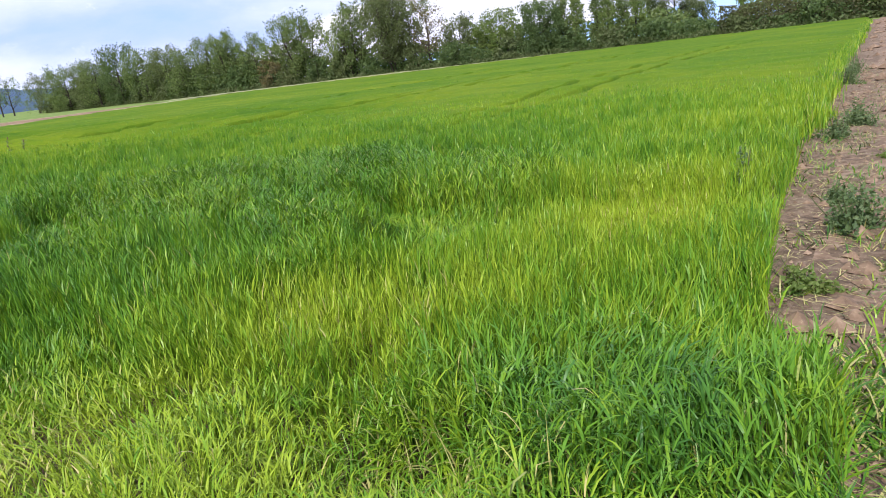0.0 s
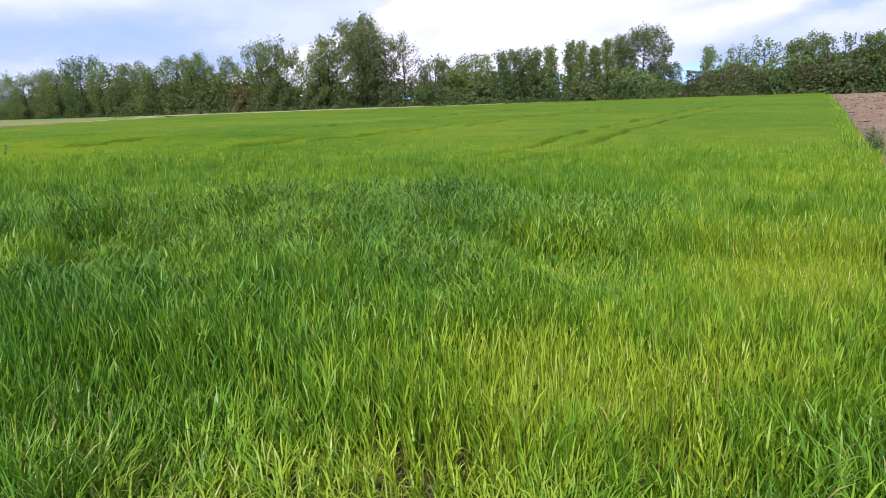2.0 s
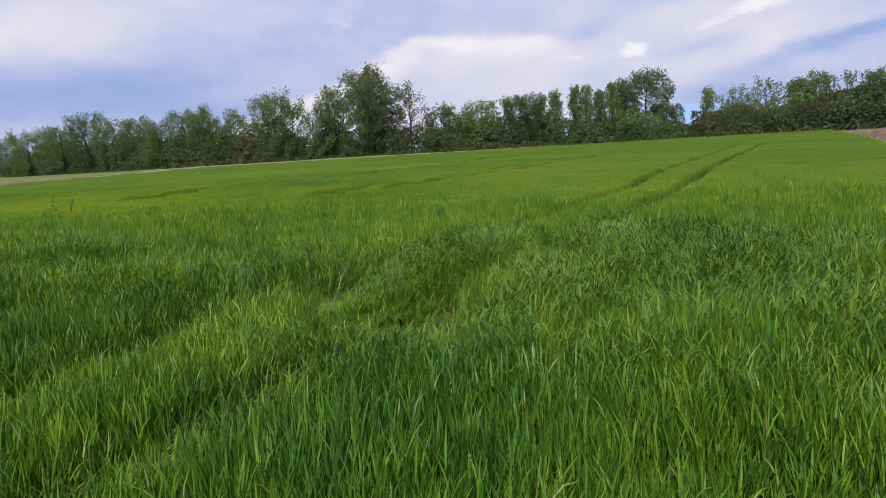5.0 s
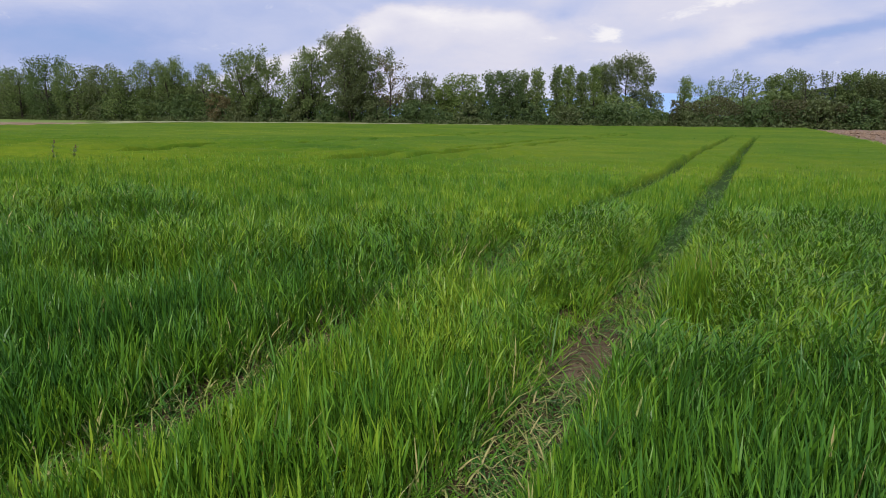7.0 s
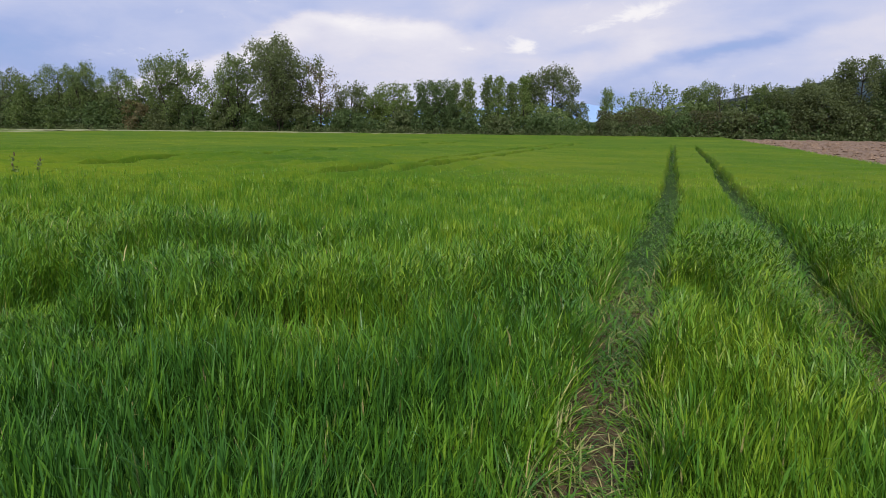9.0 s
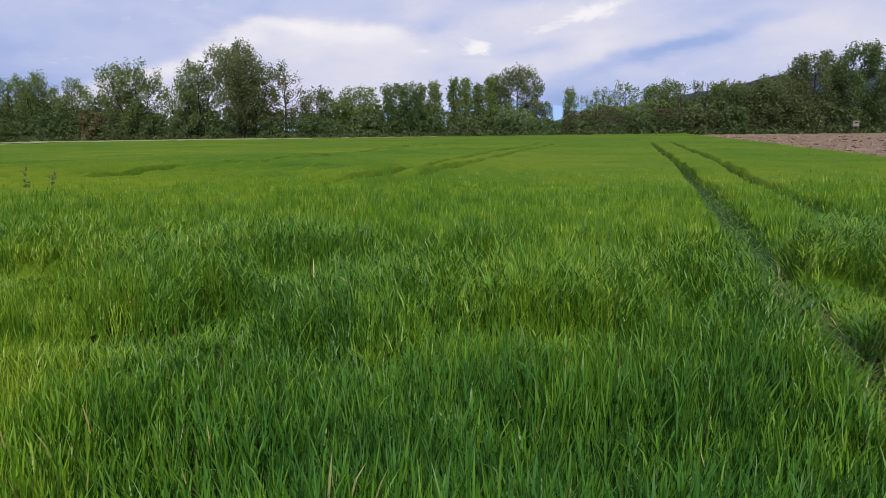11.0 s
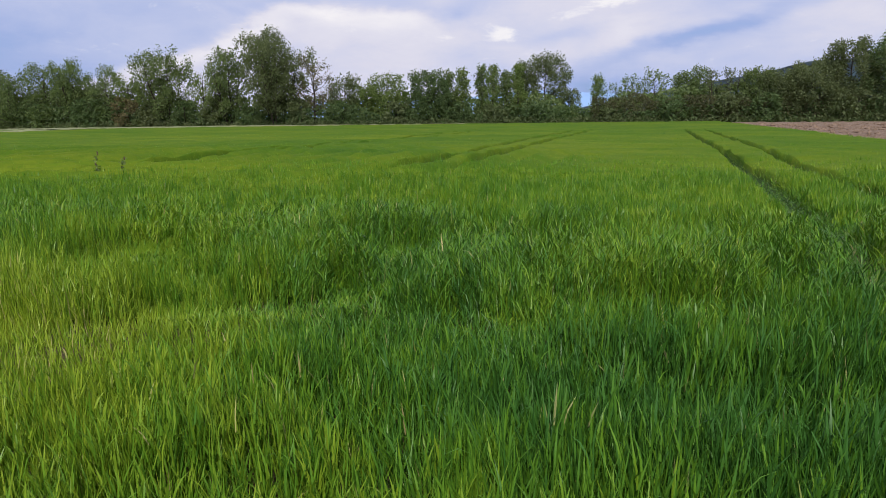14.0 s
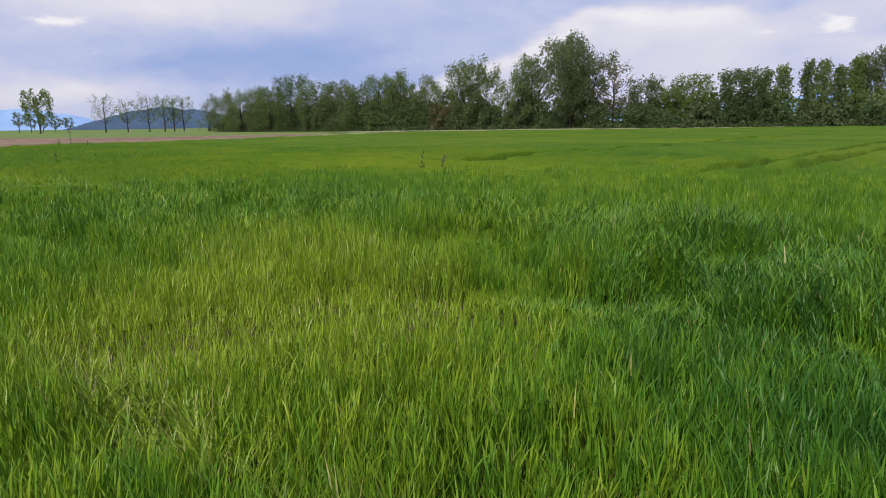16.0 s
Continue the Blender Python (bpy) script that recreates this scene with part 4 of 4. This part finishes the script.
# clods and stones on the ploughed ground and verge
r = np.random.RandomState(500)
BALL = np.array([(0, 0, 1), (0.9, 0, 0.1), (0.25, 0.85, 0.2), (-0.75, 0.5, 0.1), (-0.7, -0.55, 0.25), (0.3, -0.85, 0.1), (0, 0, -0.5)])
BALL_F = np.array([(0, k, k % 5 + 1) for k in range(1, 6)] + [(6, k % 5 + 1, k) for k in range(1, 6)])
n = 6400
close = r.rand(n) < 0.45
cx, cy = np.where(close, r.uniform(7.9, 10.5, n), 8.4 + r.gamma(1.3, 9, n)), np.where(close, r.uniform(3, 24, n), 3 + 100 * r.rand(n) ** 1.7)
cs = np.where(close, r.gamma(1.6, 0.009, n) + 0.007, r.gamma(2.2, 0.022, n) * (1 + cy / 70) + 0.015)
cz = np.where(cx > 8.8, plough_height(cx, cy), 0.02)
turn = r.uniform(0, 2 * np.pi, n)
shape = BALL[None] * r.uniform(0.7, 1.3, (n, 7, 1)) * cs[:, None, None] * np.array((1.15, 1.0, 0.85))
xr = shape[..., 0] * np.cos(turn)[:, None] - shape[..., 1] * np.sin(turn)[:, None]
yr = shape[..., 0] * np.sin(turn)[:, None] + shape[..., 1] * np.cos(turn)[:, None]
verts = np.stack([xr + cx[:, None], yr + cy[:, None], shape[..., 2] + cz[:, None]], -1).reshape(-1, 3)
tris = ((np.arange(n) * 7)[:, None, None] + BALL_F[None]).reshape(-1, 3)
tagged(new("soil_clods", raw_mesh("soil_clods", verts, tris, None, M_PLOUGH, smooth=False)), "pale brown clods lying on the ploughed soil", "clods", kind="stuff")

# coarse grass along the corner of the verge
n = 26000
gx, gy = r.uniform(6.6, 9.8, n), 2.4 + 22 * r.rand(n) ** 1.5
near_edge = spot(gx, gy, 8.8, 4.1, 0.9, 0.8) + 0.6 * (fbm(gx, gy, 1.3, 97) > 0.56) * (gx > 7.9) + 0.25 * spot(gx, 0 * gx, 9.3, 0, 0.35, 1)
ok = r.rand(n) < near_edge
gx, gy = gx[ok], gy[ok]
n = len(gx)
verts, tris, quads, m = blades(gx, gy, r.uniform(0.007, 0.014, n), r.uniform(0.06, 0.2, n) + 0.2 * spot(gx, gy, 8.2, 3.7, 1.0, 1.0) * r.rand(n), r.uniform(0.3, 1.0, n), r.uniform(0.4, 1.5, n), np.zeros(n), 3, r)
tagged(new("rough_grass", raw_mesh("rough_grass", verts, tris, quads, M_CROP, {"vigour": np.repeat(r.uniform(0.35, 0.95, n), m), "tone": np.repeat(r.rand(n), m), "dry": np.repeat((r.rand(n) < 0.2) * 0.8, m)})),
       "coarse dark green grass at the corner of the field", "grass", kind="stuff")

# broad drooping grass leaves where the headland meets the verge
n = 8000
gx, gy = r.normal(9.0, 0.55, n), r.normal(3.3, 0.75, n)
ok = (gx > 7.9) & (gy > 2.35) & (fbm(gx, gy, 1.6, 98) > 0.36 + 0.16 * ease(gx, 9.2, 10.2))
gx, gy = gx[ok], gy[ok]
n = len(gx)
verts, tris, quads, m = blades(gx, gy, r.uniform(0.008, 0.017, n), r.uniform(0.12, 0.36, n), r.uniform(0.2, 0.9, n), r.uniform(0.5, 1.7, n), np.zeros(n), 4, r)
tagged(new("rough_grass", raw_mesh("rough_grass", verts, tris, quads, M_CROP, {"vigour": np.repeat(np.clip(0.35 + 0.7 * fbm(gx, gy, 1.1, 99) + r.normal(0, 0.12, n), 0, 1), m), "tone": np.repeat(r.rand(n), m), "dry": np.repeat((r.rand(n) < 0.14) * 0.7, m)})),
       "tall drooping couch grass at the corner of the field", "grass", kind="stuff")

# the ragged rim of the crop along the verge
n = 9000
ey = 9 + 100 * r.rand(n) ** 1.4
ex = RIGHT_EDGE + 0.5 * (value_noise(0 * ey, ey, 0.45, 83) - 0.5) + r.normal(-0.16, 0.13, n)
verts, tris, quads, m = blades(ex, ey, (0.012 + 0.0007 * ey) * r.uniform(0.7, 1.3, n), r.uniform(0.22, 0.46, n), r.uniform(0.02, 0.3, n), r.gamma(1.5, 0.3, n), np.zeros(n), 2, r)
tagged(new("crop_rim", raw_mesh("crop_rim", verts, tris, quads, M_CROP, {"vigour": np.repeat(np.clip(vigour(ex, ey) + r.normal(0, 0.1, n), 0, 1), m), "tone": np.repeat(r.rand(n), m), "dry": np.repeat((r.rand(n) < 0.05) * 0.6, m)})),
       "yellow-green cereal plants along the rim of the field", "crop", kind="stuff")

# straw scattered over the bare strip
n = 5200
sx, sy = r.uniform(7.9, 10.0, n), 3 + 24 * r.rand(n) ** 1.4
verts, tris, quads, m = blades(sx, sy, r.uniform(0.004, 0.009, n), r.uniform(0.04, 0.16, n), r.uniform(1.35, 1.55, n), r.uniform(-0.1, 0.2, n), np.where(sx > 8.8, np.maximum(plough_height(sx, sy), 0.03), 0.05) + 0.01, 2, r)
tagged(new("straw_litter", raw_mesh("straw_litter", verts, tris, quads, M_CROP, {"vigour": np.zeros(n * m), "tone": np.repeat(r.rand(n), m), "dry": np.repeat(r.uniform(0.75, 1.0, n), m)})),
       "pale dry straw scattered on the bare earth", "straw", kind="stuff")
